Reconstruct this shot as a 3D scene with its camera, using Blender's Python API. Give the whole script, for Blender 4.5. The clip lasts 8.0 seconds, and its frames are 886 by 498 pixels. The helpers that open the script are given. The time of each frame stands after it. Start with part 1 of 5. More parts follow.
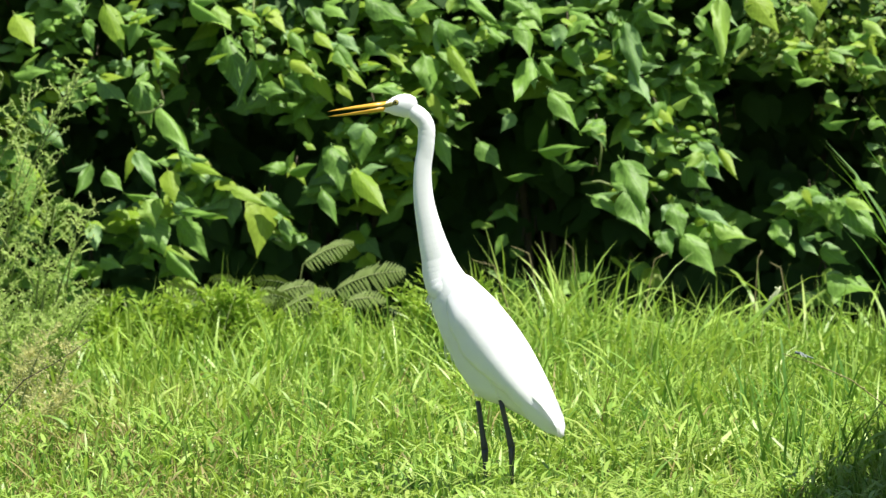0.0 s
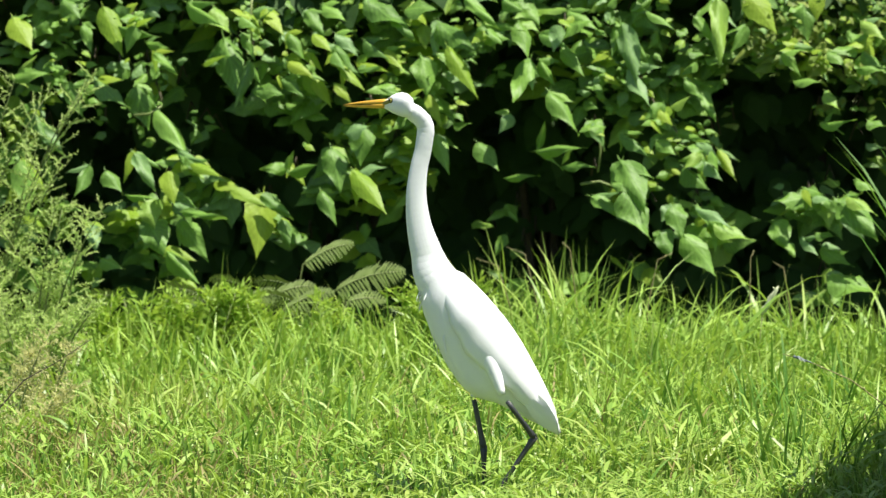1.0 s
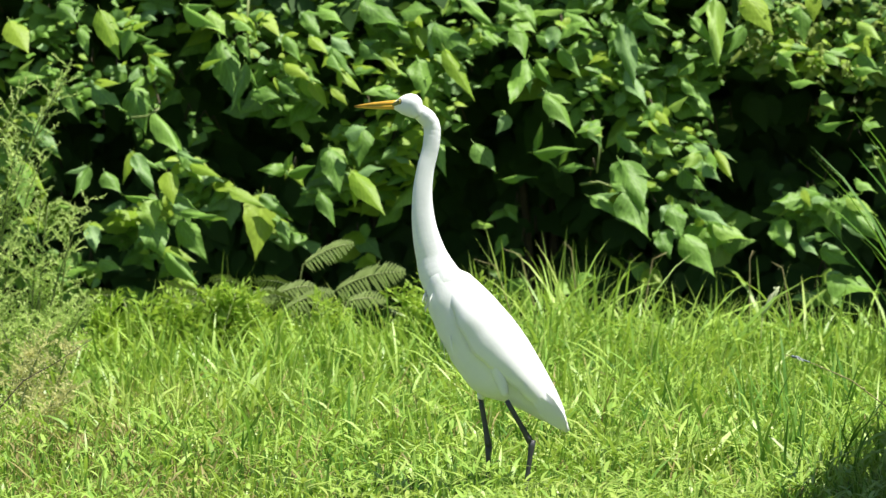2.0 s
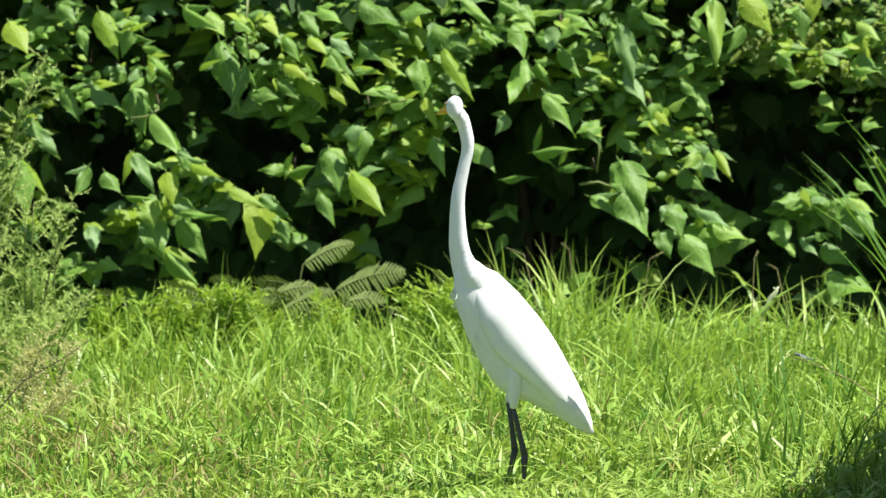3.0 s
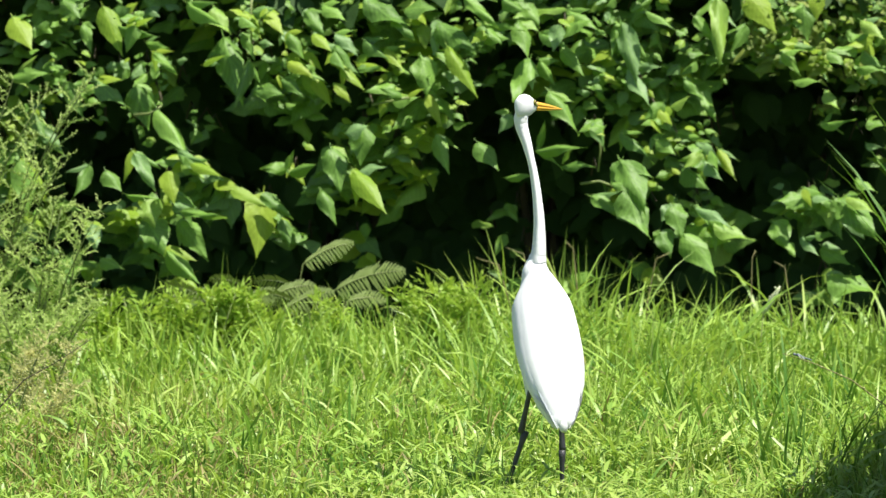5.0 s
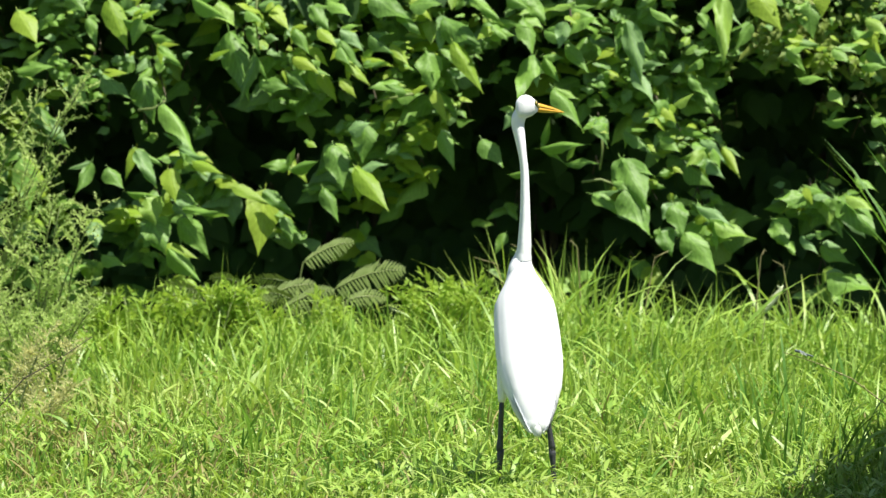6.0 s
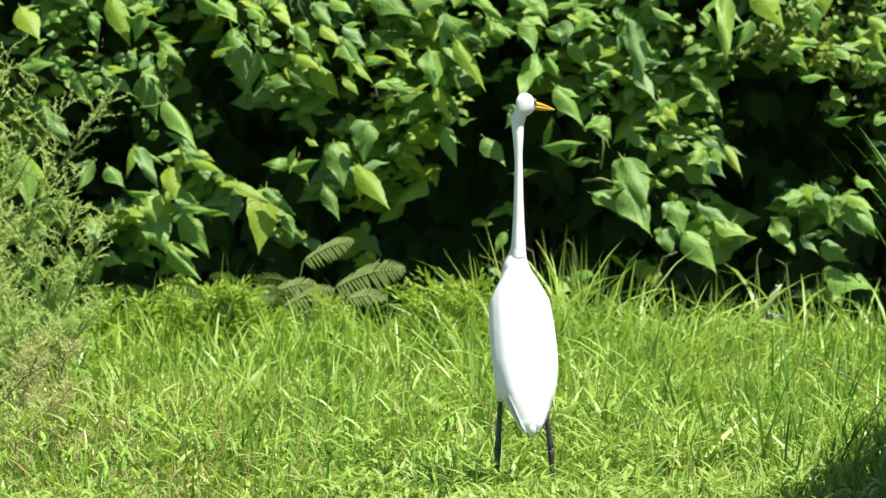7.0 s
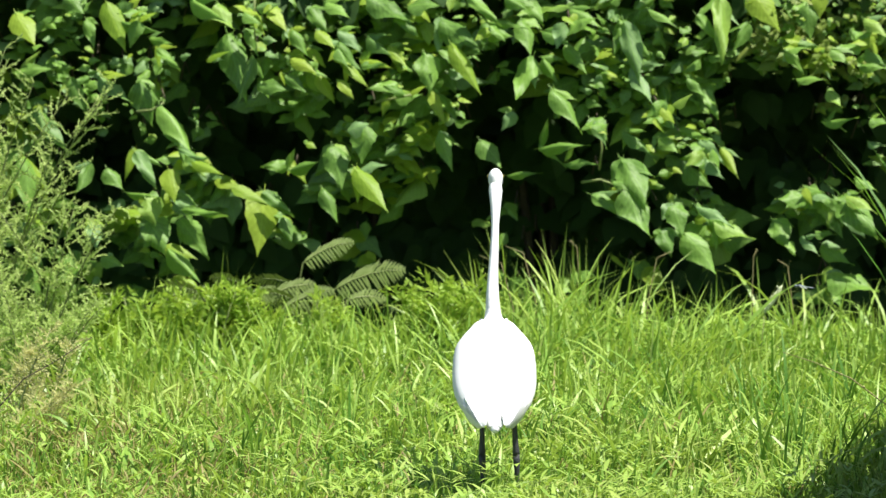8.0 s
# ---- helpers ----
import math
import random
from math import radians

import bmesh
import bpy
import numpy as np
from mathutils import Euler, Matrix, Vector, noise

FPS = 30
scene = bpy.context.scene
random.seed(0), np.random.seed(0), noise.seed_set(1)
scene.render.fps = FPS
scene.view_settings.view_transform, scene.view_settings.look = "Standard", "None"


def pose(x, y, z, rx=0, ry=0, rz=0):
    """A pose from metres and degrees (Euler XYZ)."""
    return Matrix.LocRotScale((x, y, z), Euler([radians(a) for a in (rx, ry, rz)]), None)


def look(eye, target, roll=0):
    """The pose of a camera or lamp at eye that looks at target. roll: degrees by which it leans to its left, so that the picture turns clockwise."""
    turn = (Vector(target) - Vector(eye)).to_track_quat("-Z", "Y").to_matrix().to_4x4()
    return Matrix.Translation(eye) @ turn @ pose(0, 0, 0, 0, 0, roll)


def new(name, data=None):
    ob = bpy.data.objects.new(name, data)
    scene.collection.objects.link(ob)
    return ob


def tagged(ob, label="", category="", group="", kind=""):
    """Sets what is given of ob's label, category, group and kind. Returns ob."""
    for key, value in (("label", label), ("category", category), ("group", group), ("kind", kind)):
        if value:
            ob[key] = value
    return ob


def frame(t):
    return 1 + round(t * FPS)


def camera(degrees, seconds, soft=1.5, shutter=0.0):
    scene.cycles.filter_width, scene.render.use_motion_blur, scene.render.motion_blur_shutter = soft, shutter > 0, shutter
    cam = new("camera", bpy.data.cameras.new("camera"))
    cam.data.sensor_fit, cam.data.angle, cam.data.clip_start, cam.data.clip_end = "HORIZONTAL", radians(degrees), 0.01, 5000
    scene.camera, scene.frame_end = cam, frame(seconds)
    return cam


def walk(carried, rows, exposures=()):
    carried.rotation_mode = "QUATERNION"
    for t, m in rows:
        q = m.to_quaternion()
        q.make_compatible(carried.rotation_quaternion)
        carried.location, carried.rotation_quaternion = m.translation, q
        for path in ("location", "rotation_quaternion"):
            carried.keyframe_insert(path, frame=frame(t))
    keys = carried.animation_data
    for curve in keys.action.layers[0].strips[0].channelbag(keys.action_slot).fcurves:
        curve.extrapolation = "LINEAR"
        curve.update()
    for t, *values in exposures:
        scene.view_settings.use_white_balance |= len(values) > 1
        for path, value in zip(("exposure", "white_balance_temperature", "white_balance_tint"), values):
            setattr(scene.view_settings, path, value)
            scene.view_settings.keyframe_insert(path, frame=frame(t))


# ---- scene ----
# ---- camera: a long lens on a tripod ----
cam = camera(10.0, 8.0, soft=1.38)
cam.data.dof.use_dof, cam.data.dof.focus_distance, cam.data.dof.aperture_fstop = True, 12.7, 8.0   # the hedge lies behind the sharp zone
NOD = [(0.0, 0.0), (3.0, 0.004), (4.7, 0.0), (6.0, -0.018), (6.5, -0.03), (7.0, -0.026), (7.5, -0.032), (8.0, -0.016)]
walk(cam, [(t, pose(0, 0, 1.5, 90 - 3.964 + d, 0, 0)) for t, d in NOD], exposures=[(0.0, 1.0), (8.0, 1.0)])

# ---- light: high noon sun of summer, from the right and a little behind the camera ----
SUN_ELEVATION, SUN_BEARING = radians(68), radians(116)   # bearing: from +y, clockwise
world = bpy.data.worlds.new("sky")
scene.world = world
world.use_nodes = True
wn = world.node_tree
sky = wn.nodes.new("ShaderNodeTexSky")
sky.sky_type, sky.sun_disc = "NISHITA", False
sky.sun_elevation, sky.sun_rotation = SUN_ELEVATION, SUN_BEARING
wn.links.new(sky.outputs[0], wn.nodes["Background"].inputs[0])
wn.nodes["Background"].inputs[1].default_value = 0.06
sun = new("sun", bpy.data.lights.new("sun", "SUN"))
sun.data.energy, sun.data.angle, sun.data.color = 4.6, radians(0.53), (1.0, 0.95, 0.84)
TO_SUN = Vector((math.sin(SUN_BEARING) * math.cos(SUN_ELEVATION), math.cos(SUN_BEARING) * math.cos(SUN_ELEVATION), math.sin(SUN_ELEVATION)))
sun.matrix_world = look(TO_SUN * 30, (0, 0, 0))


# ---- materials ----
def nodes_of(name):
    m = bpy.data.materials.new(name)
    m.use_nodes = True
    t = m.node_tree
    return m, t, t.nodes["Principled BSDF"], t.nodes["Material Output"]


def mix_colour(t, fac, a, b, how="MIX"):
    n = t.nodes.new("ShaderNodeMix")
    n.data_type, n.blend_type = "RGBA", how
    for i, v in ((0, fac), (6, a), (7, b)):
        if isinstance(v, bpy.types.NodeSocket):
            t.links.new(v, n.inputs[i])
        else:
            n.inputs[i].default_value = v if i == 0 else (*v, 1)
    return n.outputs[2]


def noise_of(t, scale, detail=3.0, coords="Object"):
    c = t.nodes.new("ShaderNodeTexCoord")
    n = t.nodes.new("ShaderNodeTexNoise")
    n.inputs["Scale"].default_value, n.inputs["Detail"].default_value = scale, detail
    t.links.new(c.outputs[coords], n.inputs["Vector"])
    return n.outputs["Fac"]


def ramp(t, fac, lo, hi):
    n = t.nodes.new("ShaderNodeMapRange")
    n.inputs[1].default_value, n.inputs[2].default_value = lo, hi
    t.links.new(fac, n.inputs[0])
    return n.outputs[0]


def bump_of(t, bsdf, height, strength, distance):
    b = t.nodes.new("ShaderNodeBump")
    b.inputs["Strength"].default_value, b.inputs["Distance"].default_value = strength, distance
    t.links.new(height, b.inputs["Height"])
    t.links.new(b.outputs[0], bsdf.inputs["Normal"])


def plain(name, a, b, scale, rough, fine=0.0, bump=0.3, depth=0.002):
    """An opaque surface that varies between two colours at two scales."""
    m, t, bsdf, _ = nodes_of(name)
    big, small = noise_of(t, scale), noise_of(t, scale * 9, 5.0)
    c = mix_colour(t, ramp(t, big, 0.3, 0.7), a, b)
    c = mix_colour(t, fine, c, mix_colour(t, small, tuple(v * 0.4 for v in a), tuple(min(1, v * 1.5) for v in b)))
    t.links.new(c, bsdf.inputs["Base Color"])
    bsdf.inputs["Roughness"].default_value = rough
    bump_of(t, bsdf, small, bump, depth)
    return m


def reckon(t, how, a, b=None):
    n = t.nodes.new("ShaderNodeMath")
    n.operation = how
    for i, v in enumerate((a, b)):
        if isinstance(v, bpy.types.NodeSocket):
            t.links.new(v, n.inputs[i])
        elif v is not None:
            n.inputs[i].default_value = v
    return n.outputs[0]


def leafy(name, a, b, through_colour, share, rough, random_from, old=None, scale=30.0, vein=0.35, ribs=False, gloss=0.35, patch=None, painted_sheen=None):
    """Living leaf: a glossy upper skin over a body that lets light through."""
    m, t, bsdf, out = nodes_of(name)
    if random_from == "object":
        r = t.nodes.new("ShaderNodeObjectInfo").outputs["Random"]
    else:
        r = t.nodes.new("ShaderNodeNewGeometry").outputs["Random Per Island"]
    c = mix_colour(t, r, a, b)
    if old:
        c = mix_colour(t, ramp(t, r, 0.86, 1.0), c, old)
    if painted_sheen:                                  # pale sky sheen painted into the colour of some leaves
        c = mix_colour(t, ramp(t, r, 0.2, 0.12), c, painted_sheen)
    mottle = noise_of(t, scale, 4.0)
    c = mix_colour(t, vein, c, mix_colour(t, mottle, tuple(v * 0.55 for v in a), tuple(v * 1.35 for v in b)))
    if patch:                                  # drier ground shows in broad patches
        c = mix_colour(t, reckon(t, "MULTIPLY", ramp(t, noise_of(t, 1.3, 3.0), 0.5, 0.72), 0.45), c, patch)
    t.links.new(c, bsdf.inputs["Base Color"])
    bsdf.inputs["Roughness"].default_value = rough
    bsdf.inputs["Specular IOR Level"].default_value = gloss
    height = mottle
    if ribs:                                   # midrib and slanting side veins of a broad leaf
        sep = t.nodes.new("ShaderNodeSeparateXYZ")
        t.links.new(t.nodes.new("ShaderNodeTexCoord").outputs["Object"], sep.inputs[0])
        across = reckon(t, "ABSOLUTE", sep.outputs[0])
        bands = reckon(t, "SINE", reckon(t, "MULTIPLY", reckon(t, "SUBTRACT", sep.outputs[1], reckon(t, "MULTIPLY", across, 0.8)), 44.0))
        rib = reckon(t, "MAXIMUM", ramp(t, across, 0.03, 0.008), ramp(t, bands, 0.8, 1.0))
        c = mix_colour(t, reckon(t, "MULTIPLY", rib, 0.24), c, tuple(min(1, v * 1.9) for v in b))
        t.links.new(c, bsdf.inputs["Base Color"])
        height = reckon(t, "ADD", reckon(t, "MULTIPLY", rib, -0.12), mottle)
    bump_of(t, bsdf, height, 0.16 if ribs else 0.6, 0.03 if ribs else 0.004)
    tr = t.nodes.new("ShaderNodeBsdfTranslucent")
    t.links.new(mix_colour(t, 0.55, c, through_colour), tr.inputs[0])
    mx = t.nodes.new("ShaderNodeMixShader")
    mx.inputs[0].default_value = share
    t.links.new(bsdf.outputs[0], mx.inputs[1])
    t.links.new(tr.outputs[0], mx.inputs[2])
    t.links.new(mx.outputs[0], out.inputs[0])
    return m


LEAF = leafy("broad_leaf", (0.03, 0.1, 0.02), (0.225, 0.41, 0.066), (0.36, 0.6, 0.08), 0.3, 0.5, "object", old=(0.3, 0.42, 0.06), scale=7.0, ribs=True, gloss=0.42, painted_sheen=(0.2, 0.33, 0.16))
# the hedge leaf again, darkened: shade of the hollows put into its colour
LEAF_SHADED = leafy("shade_darkened_leaf", (0.022, 0.062, 0.012), (0.045, 0.1, 0.017), (0.1, 0.22, 0.03), 0.1, 0.7, "island")
LEAF_DRY = leafy("olive_leaf", (0.12, 0.21, 0.035), (0.27, 0.34, 0.075), (0.34, 0.46, 0.06), 0.33, 0.5, "object", scale=7.0)
LEAF_YOUNG = leafy("young_leaf", (0.18, 0.34, 0.03), (0.34, 0.47, 0.05), (0.45, 0.6, 0.05), 0.42, 0.45, "object", scale=7.0, ribs=True)
GRASS = leafy("grass_blade", (0.14, 0.3, 0.037), (0.42, 0.585, 0.12), (0.47, 0.68, 0.06), 0.3, 0.42, "island", old=(0.41, 0.48, 0.15), scale=12.0, vein=0.3, gloss=0.45, patch=(0.38, 0.4, 0.11))
DEAD_GRASS = leafy("withered_blade", (0.17, 0.15, 0.045), (0.32, 0.29, 0.1), (0.34, 0.32, 0.1), 0.25, 0.6, "island", scale=14.0)
GRASS_DEEP = leafy("sedge_blade", (0.06, 0.18, 0.025), (0.17, 0.33, 0.05), (0.24, 0.44, 0.04), 0.35, 0.52, "island", scale=14.0, gloss=0.22)
SAGE = leafy("sage_leaflet", (0.36, 0.5, 0.13), (0.62, 0.74, 0.28), (0.6, 0.76, 0.24), 0.52, 0.6, "island", scale=25.0)
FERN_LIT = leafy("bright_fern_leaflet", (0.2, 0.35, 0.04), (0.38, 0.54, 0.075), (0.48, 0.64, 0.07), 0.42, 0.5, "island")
CHAFF = leafy("dry_leaflet", (0.46, 0.48, 0.18), (0.7, 0.68, 0.34), (0.7, 0.7, 0.3), 0.5, 0.65, "island", scale=25.0)
FERN = leafy("fern_leaflet", (0.1, 0.16, 0.03), (0.2, 0.28, 0.065), (0.22, 0.3, 0.06), 0.28, 0.55, "island")
STRAW = plain("dry_stem", (0.3, 0.27, 0.12), (0.2, 0.17, 0.07), 20, 0.7, 0.4)
SEED = plain("seed_chaff", (0.38, 0.42, 0.17), (0.27, 0.26, 0.1), 60, 0.8, 0.15)
SPIKE = plain("ripe_spike", (0.62, 0.68, 0.44), (0.5, 0.56, 0.34), 60, 0.7, 0.2)
BARK = plain("shrub_bark", (0.05, 0.04, 0.025), (0.1, 0.08, 0.05), 14, 0.85, 0.5, 0.6, 0.004)
GREEN_STEM = plain("green_stem", (0.14, 0.2, 0.05), (0.22, 0.26, 0.09), 18, 0.55, 0.3)
# white with a faint blue put in to tint the plumage's shaded sides
FEATHER = plain("white_feather", (0.82, 0.845, 0.865), (0.78, 0.805, 0.83), 16, 0.75, 0.05, 0.12, 0.002)
BILL = plain("yellow_bill", (0.72, 0.42, 0.05), (0.62, 0.33, 0.03), 30, 0.35, 0.15, 0.1)
LORE = plain("lore_skin", (0.2, 0.2, 0.05), (0.3, 0.28, 0.07), 60, 0.5, 0.2)
EYE_RING = plain("eye_rim", (0.06, 0.065, 0.03), (0.1, 0.1, 0.04), 60, 0.5)
BLACK_LEG = plain("black_leg_skin", (0.028, 0.031, 0.038), (0.065, 0.068, 0.078), 40, 0.42, 0.4, 0.7, 0.002)
EYE = plain("eye_iris", (0.5, 0.44, 0.12), (0.45, 0.38, 0.1), 90, 0.1)
PUPIL = plain("eye_pupil", (0.005, 0.005, 0.005), (0.01, 0.01, 0.01), 90, 0.05)
DRAGON = plain("dragonfly_shell", (0.06, 0.08, 0.1), (0.2, 0.25, 0.29), 120, 0.45, 0.3)
WING_FILM = leafy("insect_wing", (0.4, 0.45, 0.45), (0.5, 0.52, 0.5), (0.6, 0.62, 0.6), 0.6, 0.25, "object", scale=200.0)


def soil():
    m, t, bsdf, _ = nodes_of("lawn_soil")
    n1, n2, n3 = noise_of(t, 0.35), noise_of(t, 5.0, 6.0), noise_of(t, 60.0, 6.0)
    c = mix_colour(t, ramp(t, n2, 0.35, 0.65), (0.045, 0.06, 0.018), (0.1, 0.13, 0.03))
    c = mix_colour(t, ramp(t, n1, 0.45, 0.75), c, (0.1, 0.1, 0.04))
    c = mix_colour(t, 0.4, c, mix_colour(t, n3, (0.02, 0.03, 0.01), (0.16, 0.2, 0.06)))
    t.links.new(c, bsdf.inputs["Base Color"])
    bsdf.inputs["Roughness"].default_value = 0.95
    bump_of(t, bsdf, n3, 0.8, 0.02)
    return m


SOIL = soil()


# ---- mesh tools ----
def mesh_of(name, bm, material, smooth=True):
    me = bpy.data.meshes.new(name)
    bm.normal_update()
    bm.to_mesh(me)
    bm.free()
    me.materials.append(material)
    me.shade_smooth() if smooth else me.shade_flat()
    return me


def part(name, bm, material, parent, label=""):
    ob = new(name, mesh_of(name, bm, material))
    ob.parent = parent
    if label:
        ob["label"] = label
    return ob


def loft(bm, rings, cap=True):
    """Joins rings of points, each of the same length, into a skin."""
    rows = [[bm.verts.new(p) for p in r] for r in rings]
    n = len(rows[0])
    for a, b in zip(rows, rows[1:]):
        for i in range(n):
            bm.faces.new((a[i], a[(i + 1) % n], b[(i + 1) % n], b[i]))
    if cap:
        bm.faces.new(rows[0][::-1])
        bm.faces.new(rows[-1])
    return rows


def tube(bm, points, radii, sides=8):
    rings = []
    pts = [Vector(p) for p in points]
    for i, p in enumerate(pts):
        d = (pts[min(i + 1, len(pts) - 1)] - pts[max(i - 1, 0)]).normalized()
        side = d.cross(Vector((0.31, 0.9, 0.17))).normalized()
        up = side.cross(d)
        rings.append([p + (side * math.cos(k * math.tau / sides) + up * math.sin(k * math.tau / sides)) * radii[i] for k in range(sides)])
    loft(bm, rings)


def strips(name, material, strands):
    """Many thin blades in one mesh. strands: rows of spine points, width vectors and thickness share."""
    verts, faces = [], []
    for spine, wide in strands:
        k = len(verts)
        n = len(spine)
        for i, p in enumerate(spine[:-1]):
            w = wide[i]
            verts.append((p[0] - w[0], p[1] - w[1], p[2] - w[2]))
            verts.append((p[0] + w[0], p[1] + w[1], p[2] + w[2]))
        verts.append(tuple(spine[-1]))
        for i in range(n - 2):
            a = k + 2 * i
            faces.append((a, a + 1, a + 3, a + 2))
        faces.append((k + 2 * (n - 2), k + 2 * (n - 2) + 1, k + 2 * (n - 1)))
    me = bpy.data.meshes.new(name)
    me.from_pydata(verts, [], faces)
    me.materials.append(material)
    me.shade_smooth()
    return me


def arch(rng, root, length, start, finish, bearing, width, n=6):
    """A broad grass blade that leaves the ground at one angle from upright and bows to another."""
    dx, dy = math.cos(bearing), math.sin(bearing)
    turn = bearing + math.pi / 2 + rng.gauss(0, 0.5)
    wx, wy, wz = math.cos(turn), math.sin(turn), rng.gauss(0, 0.25)
    x, y, z = root
    spine, wide = [], []
    for i in range(n):
        s = i / (n - 1)
        spine.append((x, y, z))
        w = width * 0.5 * (0.7 + 0.75 * s - 1.25 * s * s)
        wide.append((wx * w, wy * w, wz * w))
        bend = start + (finish - start) * (s + 0.5 / (n - 1)) ** 1.3
        step = length / (n - 1)
        x, y, z = x + dx * math.sin(bend) * step, y + dy * math.sin(bend) * step, z + math.cos(bend) * step
    return spine, wide


def blade(rng, root, height, lean, bearing, width, n=5, curl=1.6):
    """A grass blade that rises from root, leans towards bearing and bows over."""
    dx, dy = math.cos(bearing), math.sin(bearing)
    spine, wide = [], []
    turn = rng.uniform(0, math.pi)
    wx, wy = math.cos(turn), math.sin(turn)
    for i in range(n):
        s = i / (n - 1)
        out = lean * s ** curl
        up = height * (s - 0.28 * lean / max(height, 0.01) * s ** 2.5)
        spine.append((root[0] + dx * out, root[1] + dy * out, root[2] + up))
        w = width * 0.5 * (0.75 + 0.5 * s - 0.95 * s * s)
        wide.append((wx * w, wy * w, 0.0))
    return spine, wide


# ---- ground ----
def ground_height(x, y):
    return 0.012 * math.sin(x * 2.3 + 0.7) + 0.01 * math.sin(y * 2.9) + 0.012 * math.sin(x * 5.1 + y * 3.7)


def make_ground():
    bm = bmesh.new()
    xs = [-400, -120, -40, -15, -8, *[-5 + 0.25 * i for i in range(41)], 8, 15, 40, 120, 400]
    ys = [-400, -120, -30, -5, 3, 7, *[9 + 0.25 * i for i in range(45)], 22, 28, 45, 120, 450]
    grid = []
    for y in ys:
        near = [bm.verts.new((x, y, ground_height(x, y) if abs(x) < 6 and 8 < y < 21 else 0.0)) for x in xs]
        grid.append(near)
    for a, b in zip(grid, grid[1:]):
        for i in range(len(xs) - 1):
            bm.faces.new((a[i], a[i + 1], b[i + 1], b[i]))
    ob = new("ground", mesh_of("ground", bm, SOIL))
    return tagged(ob, "green lawn soil with moss and litter under grass", "ground", kind="structure")


make_ground()

# ---- lawn ----
HEDGE_Y = 16.15


def lawn_height(rng, x, y):
    back = min(1, max(0, (y - 12.2) / 3.6))
    tall = 0.068 + 0.172 * back ** 1.1
    if x < 0.05:                                           # shorter on the open side
        tall *= 0.78
    tall *= 1 - 0.2 * min(1, max(0, (x - 0.6) / 0.5))
    return tall * rng.uniform(0.55, 1.3)


def make_lawn():
    rng = random.Random(7)
    strands = []
    for i in range(46000):
        y = 10.9 + 5.2 * rng.random() ** 1.0
        half = 0.098 * y + 0.35
        x = rng.uniform(-half, half)
        clump = noise.noise((x * 2.2, y * 2.2, 0)) + 0.5 * noise.noise((x * 6, y * 6, 5))
        h = lawn_height(rng, x, y) * (1 + 0.8 * clump) * rng.choice((0.6, 0.75, 0.9, 1.15))
        w = rng.uniform(0.005, 0.016)
        near = min(1, max(0, (14.6 - y) / 2.4))
        z = ground_height(x, y) - 0.004
        way = math.tau * noise.noise((x * 1.3 + 7, y * 1.3, 2)) * 1.4 + rng.gauss(0, 1.7)
        kind = rng.random()
        if kind < 0.45:                                   # upright thin blades
            strands.append(arch(rng, (x, y, z), h * 1.1, rng.uniform(0, 0.3), rng.uniform(0.2, 0.8), way, w * 0.7, 5))
        elif kind < 0.8:                                   # broad blades that bow over
            strands.append(arch(rng, (x, y, z), h * 1.3, rng.uniform(0.1, 0.45 + 0.3 * near), rng.uniform(1.1, 2.1), way, w, 6))
        else:                                              # trodden ones, low in the sward
            strands.append(arch(rng, (x, y, z + h * 0.35 * rng.random()), h * 1.25, rng.uniform(0.5, 1.1), rng.uniform(1.2, 2.0), way, w * rng.uniform(0.7, 1.2), 5))
    ob = new("lawn_grass", strips("lawn_grass", GRASS, strands))
    tagged(ob, "bright sunlit yellow-green uncut grass covering the lawn", "grass", kind="stuff")
    strands = []
    for i in range(11000):                                 # darker low blades: variety of green, and the gaps' shade put into colour
        y = 10.9 + 5.2 * rng.random() ** 0.9
        half = 0.098 * y + 0.35
        x = rng.uniform(-half, half)
        h = lawn_height(rng, x, y) * rng.uniform(0.6, 1.15)
        strands.append(blade(rng, (x, y, ground_height(x, y) - 0.004), h, h * rng.uniform(0.1, 0.9), rng.uniform(0, math.tau), rng.uniform(0.005, 0.012), 5))
    ob = new("lower_grass", strips("lower_grass", GRASS_DEEP, strands))
    tagged(ob, "darker green blades low in the uncut grass, also standing in for shaded gaps", "grass", kind="stuff")
    strands = []
    for i in range(8000):                                  # withered blades, most where the sward is thin
        y = 11.6 + 3.4 * rng.random() ** (1.5 if i < 6000 else 1)
        x = rng.gauss(-0.92, 0.3) if i < 6000 else rng.uniform(-1.4, 1.4)
        if abs(x) > 0.098 * y + 0.2:
            continue
        h = lawn_height(rng, x, y) * rng.uniform(0.5, 1.0)
        strands.append(arch(rng, (x, y, ground_height(x, y) + h * 0.3 * rng.random()), h * 1.1, rng.uniform(0.2, 1.0), rng.uniform(0.9, 2.0), rng.uniform(0, math.tau), rng.uniform(0.004, 0.009), 5))
    ob = new("withered_grass", strips("withered_grass", DEAD_GRASS, strands))
    tagged(ob, "withered straw-brown blades among the green grass", "grass", kind="stuff")
    strands = []
    for i in range(60000):
        x, y = rng.uniform(-8, 8), rng.uniform(-5, 16.5)
        if 10.9 < y < 16.1 and abs(x) < 0.098 * y + 0.35:
            continue
        h = rng.uniform(0.08, 0.22)
        strands.append(blade(rng, (x, y, ground_height(x, y) * (8 < y < 21 and abs(x) < 6) - 0.01), h, h * rng.uniform(0.3, 1.2), rng.uniform(0, math.tau), 0.014, 3))
    ob = new("outer_grass", strips("outer_grass", GRASS, strands))
    tagged(ob, "coarse uncut green grass around the lawn", "grass", kind="stuff")


